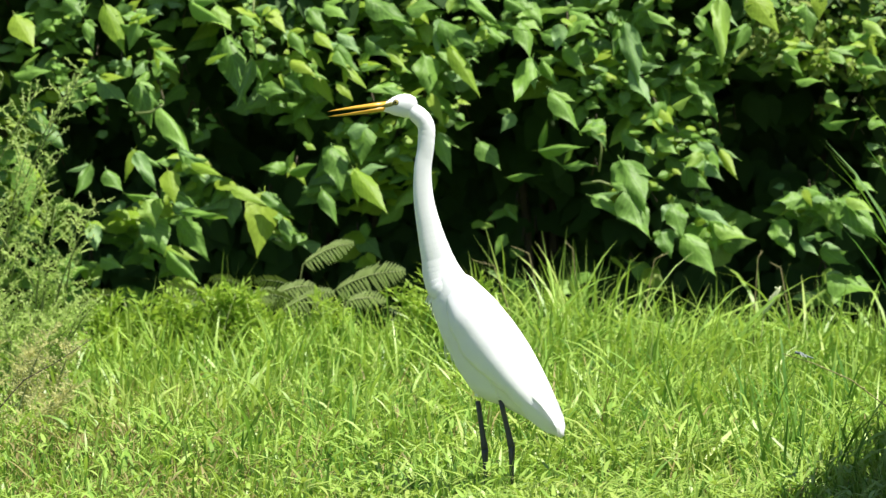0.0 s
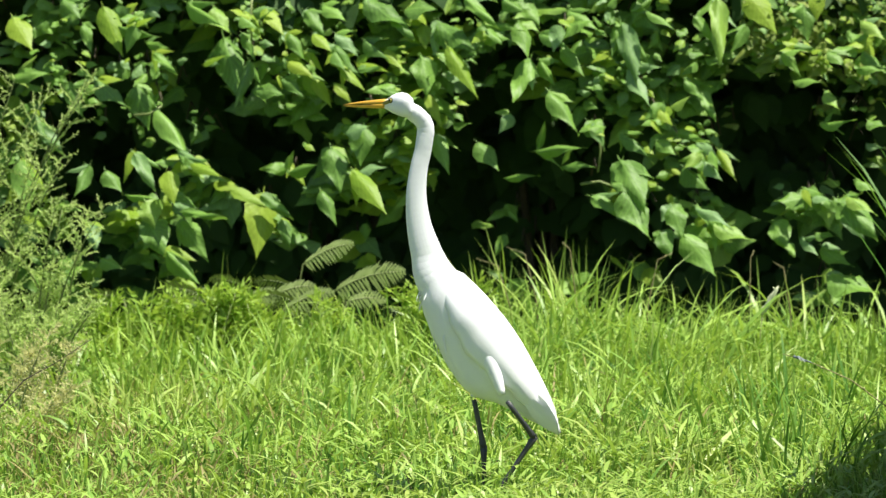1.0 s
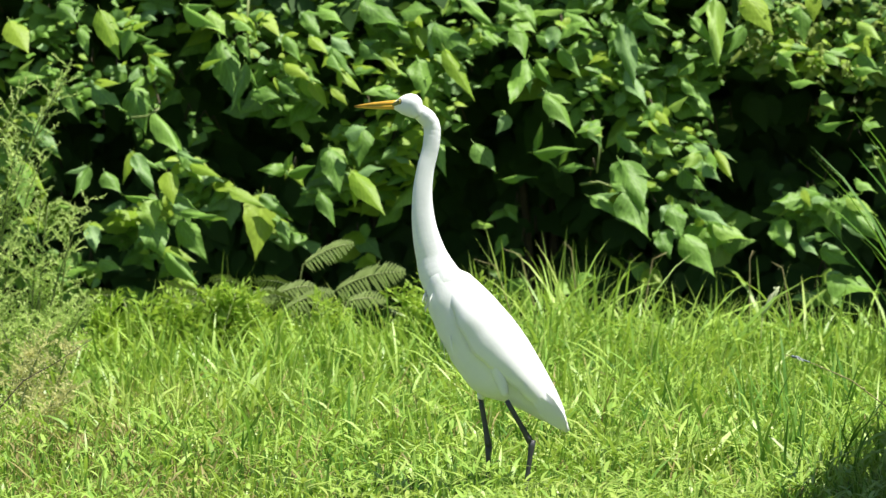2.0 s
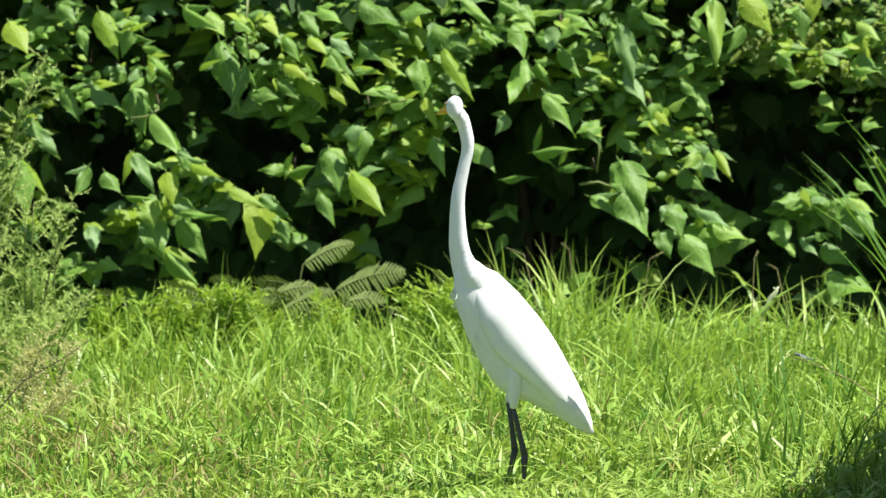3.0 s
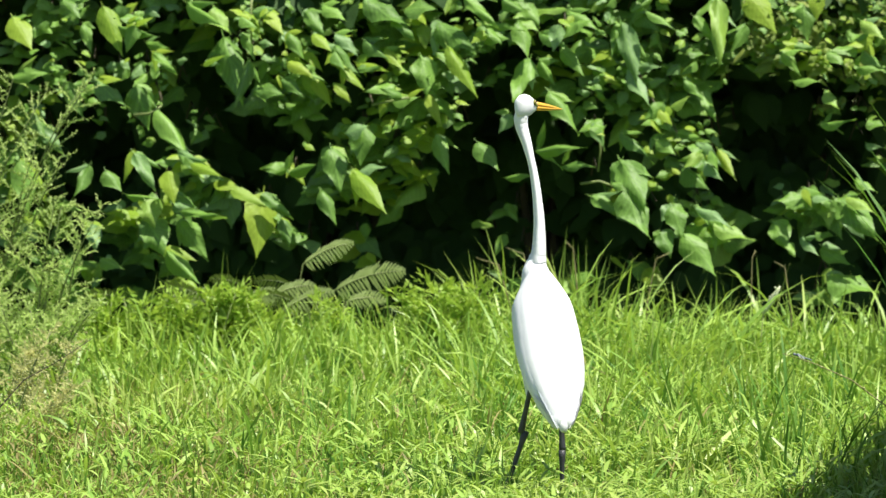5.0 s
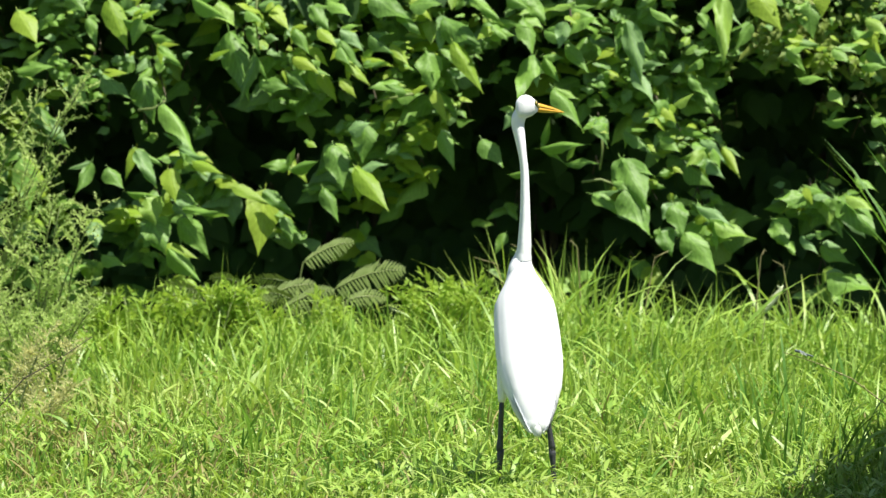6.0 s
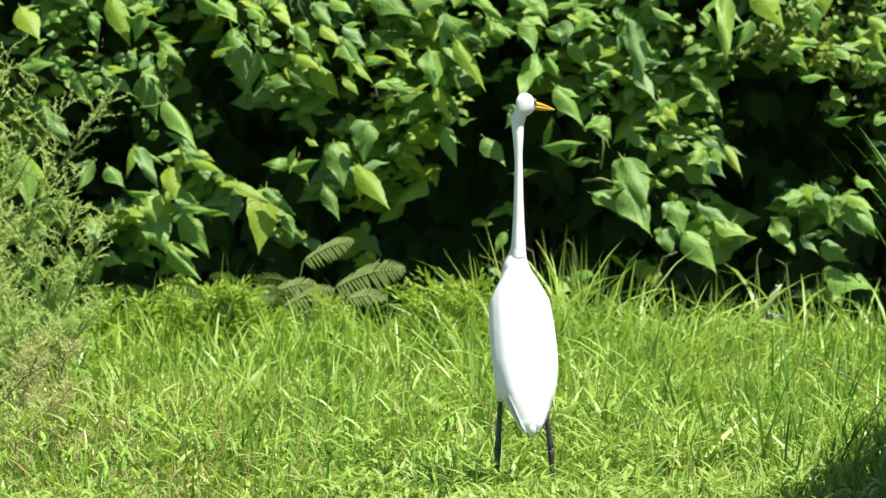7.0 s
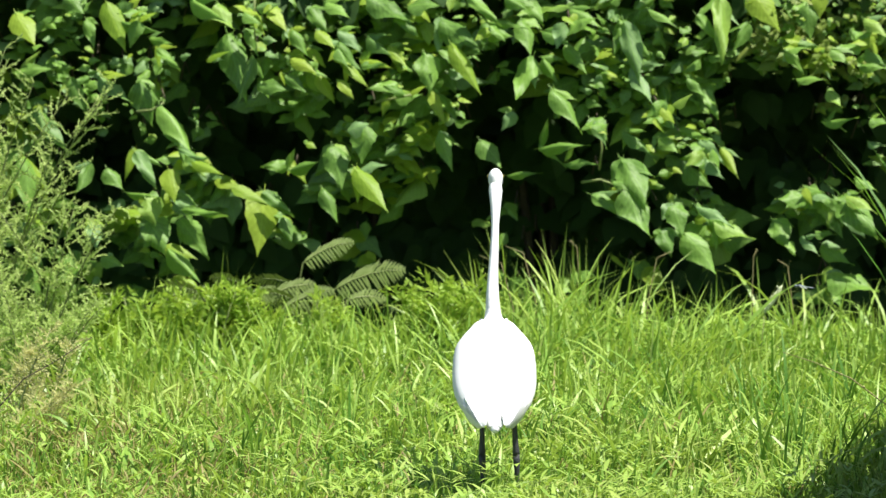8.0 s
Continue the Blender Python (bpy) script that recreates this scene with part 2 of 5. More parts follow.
def make_lawn_weeds():
    """Low broad-leaved herbs between the blades."""
    rng = random.Random(11)
    strands = []
    for i in range(1400):
        y = 11.4 + 3.4 * rng.random() ** 1.4
        half = 0.09 * y + 0.2
        x = rng.uniform(-half, half)
        if rng.random() > 0.35 + 0.6 * (abs(x - 0.2) < 0.5):
            continue
        z = ground_height(x, y) + rng.uniform(0.03, 0.1)
        for k in range(rng.randint(4, 7)):
            b = rng.uniform(0, math.tau)
            ln, wd = rng.uniform(0.03, 0.07), rng.uniform(0.005, 0.012)
            dx, dy = math.cos(b), math.sin(b)
            rise = rng.uniform(-0.1, 0.7)
            spine = [(x + dx * ln * s, y + dy * ln * s, z + ln * rise * s - ln * 0.3 * s * s) for s in (0, 0.3, 0.65, 1)]
            wide = [(-dy * wd * f, dx * wd * f, 0) for f in (0.2, 0.5, 0.42, 0)]
            strands.append((spine, wide))
    ob = new("lawn_herbs", strips("lawn_herbs", GRASS, strands))
    tagged(ob, "small pointed light-green herb leaves among the grass", "weeds", kind="stuff")


make_lawn()
make_lawn_weeds()

# ---- tall grass along the hedge ----
TUFTS = []


def make_tuft(x, y, blades, height, spread, seed, sway, material=GRASS, lean=0.55, bias=0.0, broad=1.0):
    rng = random.Random(seed)
    strands = []
    for i in range(blades):
        h = height * rng.uniform(0.55, 1.1)
        r = (rng.gauss(0, spread), rng.gauss(0, spread * 0.7), -0.01)
        b = rng.uniform(0, math.tau)
        s, w = arch(rng, r, h * 1.12, rng.uniform(0.0, 0.3), rng.uniform(0.3, 0.4 + lean * 2.6), b, rng.uniform(0.007, 0.0135) * broad, 7)
        if bias:
            s = [(p[0] + bias * h * (k / 6) ** 1.7, p[1], p[2]) for k, p in enumerate(s)]
        strands.append((s, w))
    tuft = new("grass_tuft", strips("grass_tuft", material, strands))
    tuft.matrix_world = pose(x, y, ground_height(x, y))
    tagged(tuft, "tuft of tall arching green grass before the hedge", "grass tuft", "tufts along the hedge")
    TUFTS.append((tuft, sway))
    return tuft


def make_tufts():
    rng = random.Random(3)
    for i in range(16):                                   # taller on the sunny side
        x = 0.21 + i * 0.083 + rng.uniform(-0.04, 0.04)
        make_tuft(x, rng.uniform(15.1, 15.75), 26 if x < 0.5 else 15, rng.uniform(0.31, 0.43) * (1 - 0.46 * min(1, max(0, (x - 0.45) / 0.6))), 0.045, 100 + i, rng.uniform(0.6, 1.3))
    for i in range(14):
        x = -1.5 + i * 0.12 + rng.uniform(-0.05, 0.05)
        make_tuft(x, rng.uniform(14.7, 15.6), 22, rng.uniform(0.22, 0.31), 0.05, 200 + i, rng.uniform(0.3, 0.8))
    for i in range(14):                                   # fresh low grass before the ferns
        make_tuft(-0.55 + 0.05 * i, rng.uniform(15.1, 15.5), 24, rng.uniform(0.24, 0.3), 0.045, 260 + i, rng.uniform(0.3, 0.8))
    for i in range(16):                                   # and before the low herbs
        make_tuft(-1.12 + 0.045 * i, rng.uniform(14.75, 15.25), 24, rng.uniform(0.2, 0.27), 0.045, 300 + i, rng.uniform(0.3, 0.8))
    for x, y, n, h in ((0.8, 12.9, 6, 0.3), (0.88, 12.7, 5, 0.26), (-0.52, 13.2, 5, 0.2), (0.47, 12.35, 4, 0.18), (-0.25, 13.4, 4, 0.22), (0.62, 14.0, 5, 0.24), (0.95, 14.2, 6, 0.26), (0.93, 13.6, 11, 0.24), (1.06, 13.25, 12, 0.2), (0.84, 13.9, 9, 0.22), (1.12, 14.1, 12, 0.24), (1.0, 12.85, 10, 0.2), (0.92, 13.15, 9, 0.2), (1.08, 14.6, 12, 0.24), (0.72, 13.4, 7, 0.2)):
        make_tuft(x, y, n, h, 0.025, int(x * 100) + 500, 0.4, GRASS_DEEP, 0.35)


make_tufts()

# ---- tall grass clump at the edge of the lawn, leaning over it ----
EDGE_CLUMP = make_tuft(1.5, 15.0, 40, 0.84, 0.05, 78, 2.2, GRASS_DEEP, 0.24, bias=-0.1, broad=1.5)
EDGE_CLUMP["label"] = "clump of tall sunlit green grass leaning over the lawn"


# ---- hedge of broad-leaved shrubs ----
def leaf_mesh(name, material, fold, droop, wave, lobes=0.05, bend=0.0, uneven=0.0):
    """Heart-shaped pointed leaf with a toothed rim, one unit long along y and one unit wide."""
    bm = bmesh.new()
    outline = [(0.0, 0.03), (0.03, 0.2), (0.09, 0.37), (0.17, 0.46), (0.26, 0.485), (0.36, 0.455), (0.47, 0.39), (0.58, 0.31), (0.69, 0.22), (0.79, 0.135), (0.88, 0.066), (0.95, 0.024), (1.0, 0.003)]
    rows = []
    for k, (v, w) in enumerate(outline):
        row = []
        for u in (-1, -0.66, -0.33, 0, 0.33, 0.66, 1):
            back = lobes * abs(u) ** 1.5 * (1 - v / 0.3) * 2 if v < 0.3 else 0
            z = -fold * w * (math.sqrt(u * u + 0.05) - 0.22) - droop * v * v + wave * math.sin(v * 8 + u * 2.2) * abs(u) * w * 3.4 + 0.25 * uneven * u * v
            side = 1 + uneven * u * 0.6 + (0.05 if k % 2 else -0.045) * (abs(u) == 1)
            row.append(bm.verts.new((u * w * side + bend * v * v, v - back, z)))
        rows.append(row)
    for a, b in zip(rows, rows[1:]):
        for i in range(6):
            bm.faces.new((a[i], a[i + 1], b[i + 1], b[i]))
    bm.faces.new([bm.verts.new(p) for p in ((-0.01, -0.2, 0.04), (0.01, -0.2, 0.04), (0.012, 0.02, 0.004), (-0.012, 0.02, 0.004))])
    return mesh_of(name, bm, material)


LEAF_SHAPES = [leaf_mesh("leaf", LEAF, f, d, w, 0.035, b, u) for f, d, w, b, u in ((0.3, 0.2, 0.05, 0.1, 0.1), (0.5, 0.1, 0.06, -0.12, 0.12), (0.2, 0.35, 0.08, 0.05, -0.1), (0.4, 0.3, -0.07, 0.18, -0.15), (0.8, 0.2, 0.04, -0.08, 0.05), (0.2, -0.15, 0.09, -0.2, 0.15), (0.4, 0.45, 0.06, 0.0, 0.2), (0.28, 0.12, -0.09, 0.15, -0.2))]
DRY_SHAPES = [leaf_mesh("olive_leaf", LEAF_DRY, f, d, w) for f, d, w in ((0.5, 0.3, 0.05), (0.2, 0.45, -0.06))]
YOUNG_SHAPES = [leaf_mesh("young_leaf", LEAF_YOUNG, f, d, w) for f, d, w in ((0.3, 0.15, 0.02), (0.15, 0.25, -0.02))]


def leaf_turn(rng, angle, towards, face_up, open_face=False):
    """Rotation of a leaf that hangs at an angle from straight down, its face to the light."""
    a = radians(angle)
    d = Vector((math.sin(a), towards, -math.cos(a))).normalized()
    n = Vector((rng.uniform(-0.3, 0.45) if open_face else rng.uniform(-0.5, 0.95), -1.0, face_up))
    n = (n - d * n.dot(d)).normalized()
    x = d.cross(n)
    return Matrix((x, d, n)).transposed().to_4x4()


def add_leaf(rng, branch, place, length, width, angle, towards, face_up, young=False, shapes=None, open_face=False):
    ob = new("leaf", rng.choice(shapes or (YOUNG_SHAPES if young else LEAF_SHAPES)))
    ob.parent = branch
    ob.matrix_basis = Matrix.Translation(place) @ leaf_turn(rng, angle, towards, face_up, open_face) @ Matrix.Diagonal((width, length, (width + length) / 2, 1))
    return ob


# leaves that stand out, branch by branch: x, z, length, width, angle from straight down
BRANCHES = {
    "far_low": [(-0.94, 0.54, 0.073, 0.087, 37), (-0.86, 0.56, 0.098, 0.054, 56), (-0.82, 0.51, 0.135, 0.032, 88), (-0.93, 0.47, 0.106, 0.097, 35), (-0.83, 0.47, 0.127, 0.076, 40), (-0.87, 0.63, 0.084, 0.065, 14), (-0.79, 0.66, 0.096, 0.040, 72), (-0.83, 0.70, 0.083, 0.025, 72), (-1.00, 0.56, 0.109, 0.025, 85), (-1.12, 0.46, 0.074, 0.054, 24), (-0.87, 0.38, 0.127, 0.063, 47), (-1.21, 0.53, 0.069, 0.023, 81)],
    "far_high": [(-1.07, 1.15, 0.148, 0.072, 24), (-1.02, 1.10, 0.119, 0.043, 79), (-0.93, 1.05, 0.076, 0.029, 70), (-0.91, 1.01, 0.092, 0.032, 55), (-1.36, 1.12, 0.103, 0.081, 36), (-1.36, 0.94, 0.111, 0.047, 103), (-0.97, 0.90, 0.123, 0.083, 19), (-0.90, 0.83, 0.173, 0.065, 44), (-1.09, 0.92, 0.128, 0.061, 44), (-1.19, 0.91, 0.095, 0.050, 29), (-1.30, 0.82, 0.089, 0.065, 26), (-1.28, 0.77, 0.109, 0.047, 50), (-1.03, 1.13, 0.045, 0.054, 142), (-1.14, 1.10, 0.077, 0.040, 20), (-1.20, 1.18, 0.076, 0.054, 44)],
    "pale_pair": [(-0.69, 1.05, 0.173, 0.094, 16), (-0.61, 0.98, 0.136, 0.047, -21), (-0.75, 0.98, 0.068, 0.032, 121), (-0.58, 0.90, 0.074, 0.054, 88), (-0.72, 1.15, 0.089, 0.065, 23), (-0.80, 1.17, 0.121, 0.047, 63), (-0.63, 1.07, 0.085, 0.032, 31)],
    "heart": [(-0.57, 0.55, 0.167, 0.112, -3), (-0.66, 0.58, 0.107, 0.045, 71), (-0.57, 0.56, 0.112, 0.047, 62), (-0.48, 0.64, 0.080, 0.043, 108), (-1.33, 0.66, 0.165, 0.079, 10), (-1.06, 0.64, 0.077, 0.058, 37), (-0.97, 0.69, 0.122, 0.054, 37), (-1.12, 0.65, 0.104, 0.043, -25), (-1.08, 0.36, 0.073, 0.047, 66)],
    "mid_low": [(-0.35, 0.70, 0.113, 0.083, 16), (-0.27, 0.63, 0.141, 0.068, 41), (-0.38, 0.57, 0.095, 0.050, 28), (-0.25, 0.77, 0.092, 0.087, -11), (-0.43, 0.72, 0.030, 0.025, 64), (-0.30, 0.76, 0.062, 0.054, 119), (-0.51, 0.48, 0.073, 0.043, 29)],
    "mid_high": [(-0.23, 1.18, 0.152, 0.079, 50), (-0.11, 1.15, 0.087, 0.072, 106), (-0.43, 1.14, 0.088, 0.050, 45), (-0.33, 1.05, 0.072, 0.036, 63), (-0.06, 0.99, 0.104, 0.087, 20), (0.00, 1.10, 0.152, 0.079, 46), (0.03, 1.02, 0.165, 0.058, 33), (-0.48, 0.98, 0.079, 0.043, 65), (-0.43, 0.94, 0.108, 0.040, 41), (-0.33, 0.99, 0.085, 0.040, 57), (-0.26, 0.96, 0.074, 0.032, 101), (-0.17, 0.89, 0.074, 0.032, 78), (-0.04, 0.87, 0.102, 0.040, 27), (-0.01, 0.74, 0.097, 0.054, 15), (-0.37, 1.16, 0.079, 0.047, 65), (-0.50, 1.07, 0.076, 0.040, 44)],
    "sprig": [(-0.48, 0.99, 0.090, 0.047, 53), (-0.43, 1.01, 0.070, 0.040, 50), (-0.40, 0.92, 0.087, 0.047, 38), (-0.35, 1.01, 0.083, 0.047, 49), (-0.31, 0.96, 0.090, 0.040, 53), (-0.26, 0.98, 0.091, 0.040, 80), (-0.33, 1.07, 0.088, 0.043, 54), (-0.40, 1.07, 0.070, 0.043, 50), (-0.48, 1.07, 0.077, 0.043, 35), (-0.50, 0.93, 0.077, 0.040, 54), (-0.24, 1.05, 0.085, 0.047, 57), (-0.17, 1.02, 0.076, 0.043, 44), (-0.15, 1.12, 0.090, 0.050, 53), (-0.33, 0.91, 0.064, 0.036, 44), (-0.55, 1.14, 0.076, 0.047, 44), (-0.62, 1.14, 0.090, 0.050, 36)],
    "center": [(0.08, 1.18, 0.119, 0.043, 58), (0.15, 1.10, 0.105, 0.025, 88), (0.25, 1.10, 0.104, 0.061, 21), (0.28, 0.98, 0.141, 0.079, -26), (0.12, 0.72, 0.096, 0.068, 45), (0.22, 0.81, 0.063, 0.045, -27), (0.35, 0.88, 0.134, 0.061, 44), (0.31, 0.70, 0.128, 0.036, 103), (0.21, 0.61, 0.091, 0.025, 103), (0.47, 0.79, 0.077, 0.072, 48), (0.32, 1.07, 0.097, 0.040, 74), (0.39, 1.02, 0.098, 0.047, 41), (0.41, 1.14, 0.097, 0.047, 68), (0.20, 1.18, 0.071, 0.043, 62), (0.32, 0.98, 0.085, 0.040, 32), (0.39, 0.65, 0.092, 0.032, 101)],
    "right_mid": [(0.58, 1.09, 0.176, 0.068, 16), (0.61, 0.96, 0.153, 0.047, 19), (0.68, 0.83, 0.086, 0.072, 33), (0.83, 0.88, 0.096, 0.047, 34), (0.78, 0.92, 0.078, 0.032, 38), (0.81, 1.12, 0.100, 0.040, 46), (0.97, 1.09, 0.094, 0.040, -32), (0.58, 0.75, 0.110, 0.043, 58), (0.69, 0.73, 0.065, 0.047, 59), (0.78, 0.64, 0.096, 0.072, 52), (0.76, 0.75, 0.081, 0.032, 79), (0.89, 0.69, 0.092, 0.036, 30), (0.82, 0.72, 0.085, 0.043, 50), (0.66, 1.14, 0.101, 0.032, 63), (0.88, 1.17, 0.190, 0.065, 5)],
    "right_low": [(0.57, 0.66, 0.143, 0.097, 32), (0.59, 0.57, 0.154, 0.101, 15), (0.48, 0.55, 0.128, 0.054, 73), (0.73, 0.52, 0.078, 0.072, 21), (0.81, 0.52, 0.111, 0.036, 70), (0.77, 0.43, 0.142, 0.087, 43), (0.87, 0.47, 0.124, 0.061, 58), (0.69, 0.44, 0.070, 0.068, 38), (0.54, 0.60, 0.049, 0.029, 68), (0.85, 0.48, 0.053, 0.036, 59)],
    "edge_high": [(0.99, 1.19, 0.138, 0.090, 37), (1.16, 1.15, 0.086, 0.076, 2), (1.20, 1.19, 0.074, 0.054, 0), (1.13, 0.92, 0.082, 0.036, 97), (1.22, 0.78, 0.100, 0.032, 102), (1.24, 1.01, 0.065, 0.040, 56), (1.31, 1.07, 0.085, 0.043, 58), (1.09, 1.01, 0.083, 0.036, 40), (1.34, 1.11, 0.082, 0.043, 56), (1.33, 0.96, 0.073, 0.036, 97), (1.23, 0.88, 0.061, 0.040, 26), (1.37, 0.79, 0.051, 0.047, 62)],
    "edge_low": [(1.06, 0.46, 0.087, 0.076, 35), (1.27, 0.53, 0.137, 0.105, 58), (1.29, 0.55, 0.085, 0.050, 73), (1.22, 0.38, 0.106, 0.050, 52), (1.25, 0.30, 0.137, 0.105, 58), (1.15, 0.41, 0.057, 0.032, 55), (1.32, 0.60, 0.060, 0.040, 75), (1.20, 0.43, 0.057, 0.043, 71), (1.10, 0.40, 0.045, 0.036, 36)],
}
YOUNG_SHARE = {"sprig": 0.6, "far_low": 0.4, "far_high": 0.3, "mid_low": 0.2, "heart": 0.2, "mid_high": 0.15, "edge_low": 0.0}
FORWARD = ("far_low", "heart", "mid_low", "right_low")       # sprays that reach out into the sun
HOLLOWS = [(0.9, 0.85, 0.15, 0.06), (1.25, 0.88, 0.22, 0.055), (0.93, 0.6, 0.09, 0.16), (1.22, 0.65, 0.24, 0.07), (0.15, 0.72, 0.14, 0.16), (-0.22, 1.0, 0.06, 0.12), (0.32, 0.47, 0.15, 0.1), (1.26, 0.69, 0.25, 0.13), (0.1, 0.52, 0.24, 0.17), (-1.2, 0.75, 0.15, 0.1), (0.99, 0.53, 0.1, 0.1), (-0.62, 0.72, 0.17, 0.17), (-0.02, 0.42, 0.32, 0.2), (-1.13, 0.64, 0.16, 0.14), (1.12, 0.7, 0.26, 0.12), (0.15, 0.58, 0.15, 0.1), (1.0, 0.42, 0.1, 0.12), (-0.35, 0.45, 0.12, 0.1), (-0.72, 0.88, 0.12, 0.12), (0.72, 0.33, 0.3, 0.07), (0.33, 0.33, 0.2, 0.1), (1.03, 0.33, 0.14, 0.13)]
ROSETTES = [(0.85, 0.68), (0.83, 0.455), (0.5, 0.77), (-0.82, 0.68), (-0.87, 0.565), (-0.475, 0.635), (0.695, 0.825), (-0.98, 1.107), (-0.15, 0.88), (1.18, 0.555), (-0.33, 1.015), (0.14, 1.07), (1.34, 1.03), (1.11, 1.03), (-0.6, 1.13), (0.4, 1.1)]
SWAYING = []


def hollow(x, z):
    return max(max(0.0, 1.25 - math.hypot((x - a) / w, (z - b) / h)) for a, b, w, h in HOLLOWS)


def make_hedge():
    rng = random.Random(21)
    shrubs = []
    for i in range(8):
        x0 = -2.8 + 0.8 * i
        shrub = new("hedge_shrub")
        shrub.matrix_world = pose(x0, HEDGE_Y + 0.9, 0)
        tagged(shrub, "dense green hedge shrub with heart-shaped drooping leaves", "shrub", "shrubs of the hedge")
        for k in range(4):
            bm = bmesh.new()
            sx, sy = rng.uniform(-0.3, 0.3), rng.uniform(0.6, 0.9)
            tube(bm, [(sx * 0.4, sy * 0.4, -0.05), (sx * 0.7, sy * 0.8, 0.6), (sx, sy - 0.05, 1.3), (sx * 1.4, sy - 0.15, 2.1)], (0.018, 0.014, 0.01, 0.006), 7)
            part("trunk", bm, BARK, shrub)
        shrubs.append((x0, shrub))

    def branch_at(x, z, y):
        x0, shrub = min(shrubs, key=lambda s: abs(s[0] - x))
        root = Vector((x + (x0 - x) * 0.12, y + 0.34, max(0.1, z - 0.03)))
        bm = bmesh.new()
        end = Vector((x, y + 0.06, z)) - root
        tube(bm, [(0, 0, 0), end * 0.5 + Vector((0, 0, 0.05)), end], (0.0035, 0.0028, 0.0016), 5)
        ob = part("branch", bm, BARK, shrub)
        ob.matrix_basis = Matrix.Translation(root - shrub.matrix_world.translation)
        SWAYING.append((ob, root - shrub.matrix_world.translation, z, x))
        return ob, root

    big = []
    for key, rows in BRANCHES.items():
        mx, mz = sum(r[0] for r in rows) / len(rows), sum(r[1] for r in rows) / len(rows)
        ob, root = branch_at(mx, mz, HEDGE_Y + 0.12)
        for x, z, length, width, angle in rows:
            y = HEDGE_Y + rng.uniform(-0.06, 0.05) - 0.12 * (key in FORWARD)
            towards = -rng.uniform(0.3, 0.8)
            add_leaf(rng, ob, Vector((x, y, z)) - root, length * 1.03 * math.sqrt(1 + towards * towards), width * 1.06, angle, towards, rng.uniform(0.3, 1.1), (key == "edge_high" and rows.index((x, z, length, width, angle)) in (0, 2)) or rng.random() < YOUNG_SHARE.get(key, 0.05), None, True)
            for turn in (-48, 44):                             # smaller leaves from the same joint
                if rng.random() < 0.6:
                    add_leaf(rng, ob, Vector((x + rng.gauss(0, 0.006), y + 0.03, z + 0.008)) - root, length * rng.uniform(0.55, 0.85), width * rng.uniform(0.55, 0.8), angle + turn + rng.gauss(0, 12), towards * 0.6, rng.uniform(0.3, 1.6), rng.random() < YOUNG_SHARE.get(key, 0.05))
            a = radians(angle)
            big.append((x + math.sin(a) * length / 2, z - math.cos(a) * length / 2, max(length, width) * 0.5))

    # the crowd of smaller leaves: leafy shoots, each leaf's root under the next
    for i in range(640):
        bx = rng.uniform(-2.1, 2.1)
        bz = 0.16 + 1.2 * rng.random() ** 0.75
        behind = 410 <= i < 510                                  # a second rank of leaves, mostly in the shade of the first
        if 345 <= i < 410:                                 # small olive leaves crowd the far corner
            bx, bz = rng.uniform(1.0, 1.5), rng.uniform(0.9, 1.2)
        fine = i >= 510                                    # small-leaved shoots fill the upper face
        if fine:
            bz = rng.uniform(0.72, 1.28)
        corner = bx > 0.9 and bz > 0.78
        deep = hollow(bx, bz)
        if i < 345 and i % 6 == 0:                         # thin the front rank a little
            continue
        if rng.random() < deep * 1.1:
            continue
        y = HEDGE_Y + (0.36 if behind else 0.1 if i >= 345 else 0.2) + 0.14 * rng.random() + 0.2 * min(1, deep)
        if any(math.hypot(bx - a, bz - b) < r * 0.8 for a, b, r in big):
            y += 0.08
        ob, root = branch_at(bx, bz, y)
        fresh = noise.noise((bx * 2.6, 4.0, bz * 2.6)) > 0.12
        rise = rng.gauss(0, 55)                            # the shoot's way, from straight up
        run = rng.uniform(0.09, 0.17) * (0.7 if corner else 1)
        ax, az = math.sin(radians(rise)), math.cos(radians(rise))
        nodes = rng.randint(5, 8)
        full = (rng.uniform(0.03, 0.062) if fine else rng.uniform(0.05, 0.112)) * (0.55 if corner else 1)
        for k in range(nodes):
            f = k / (nodes - 1)
            p = Vector((bx + ax * run * (f - 0.4), y - 0.1 * f, bz + az * run * (f - 0.4)))
            if rng.random() < hollow(p.x, p.z):
                continue
            size = full * (1.05 - 0.55 * f) * rng.uniform(0.85, 1.15)
            spread = (1 if k % 2 else -1) * rng.uniform(30, 115)
            angle = 0.35 * rise * 0.5 + spread + rng.gauss(0, 14)
            young = rng.random() < (0.5 if fresh else 0.08) * (0.4 + f)
            add_leaf(rng, ob, p - root, size * rng.uniform(1.05, 1.3), size * rng.uniform(0.65, 0.95), angle, -rng.uniform(0.1, 0.9), rng.uniform(0.2, 1.9), young, DRY_SHAPES if corner and rng.random() < 0.5 else None)
    # bare pale stems that show between the leaves
    for path in (((0.5, 0.78), (0.505, 0.7), (0.497, 0.63)), ((0.44, 0.592), (0.5, 0.6), (0.57, 0.575)), ((-0.98, 0.815), (-0.93, 0.82), (-0.89, 0.845)), ((-0.6, 1.2), (-0.605, 1.12), (-0.6, 1.04)), ((-0.1, 0.87), (-0.15, 0.86), (-0.22, 0.845))):
        x, z = path[-1]
        ob, root = branch_at(x, z, HEDGE_Y - 0.02)
        bm = bmesh.new()
        tube(bm, [Vector((px, HEDGE_Y - 0.03, pz)) - root for px, pz in path], (0.0045, 0.0038, 0.003), 6)
        stem = part("stem", bm, GREEN_STEM, ob, "bare pale green stem")
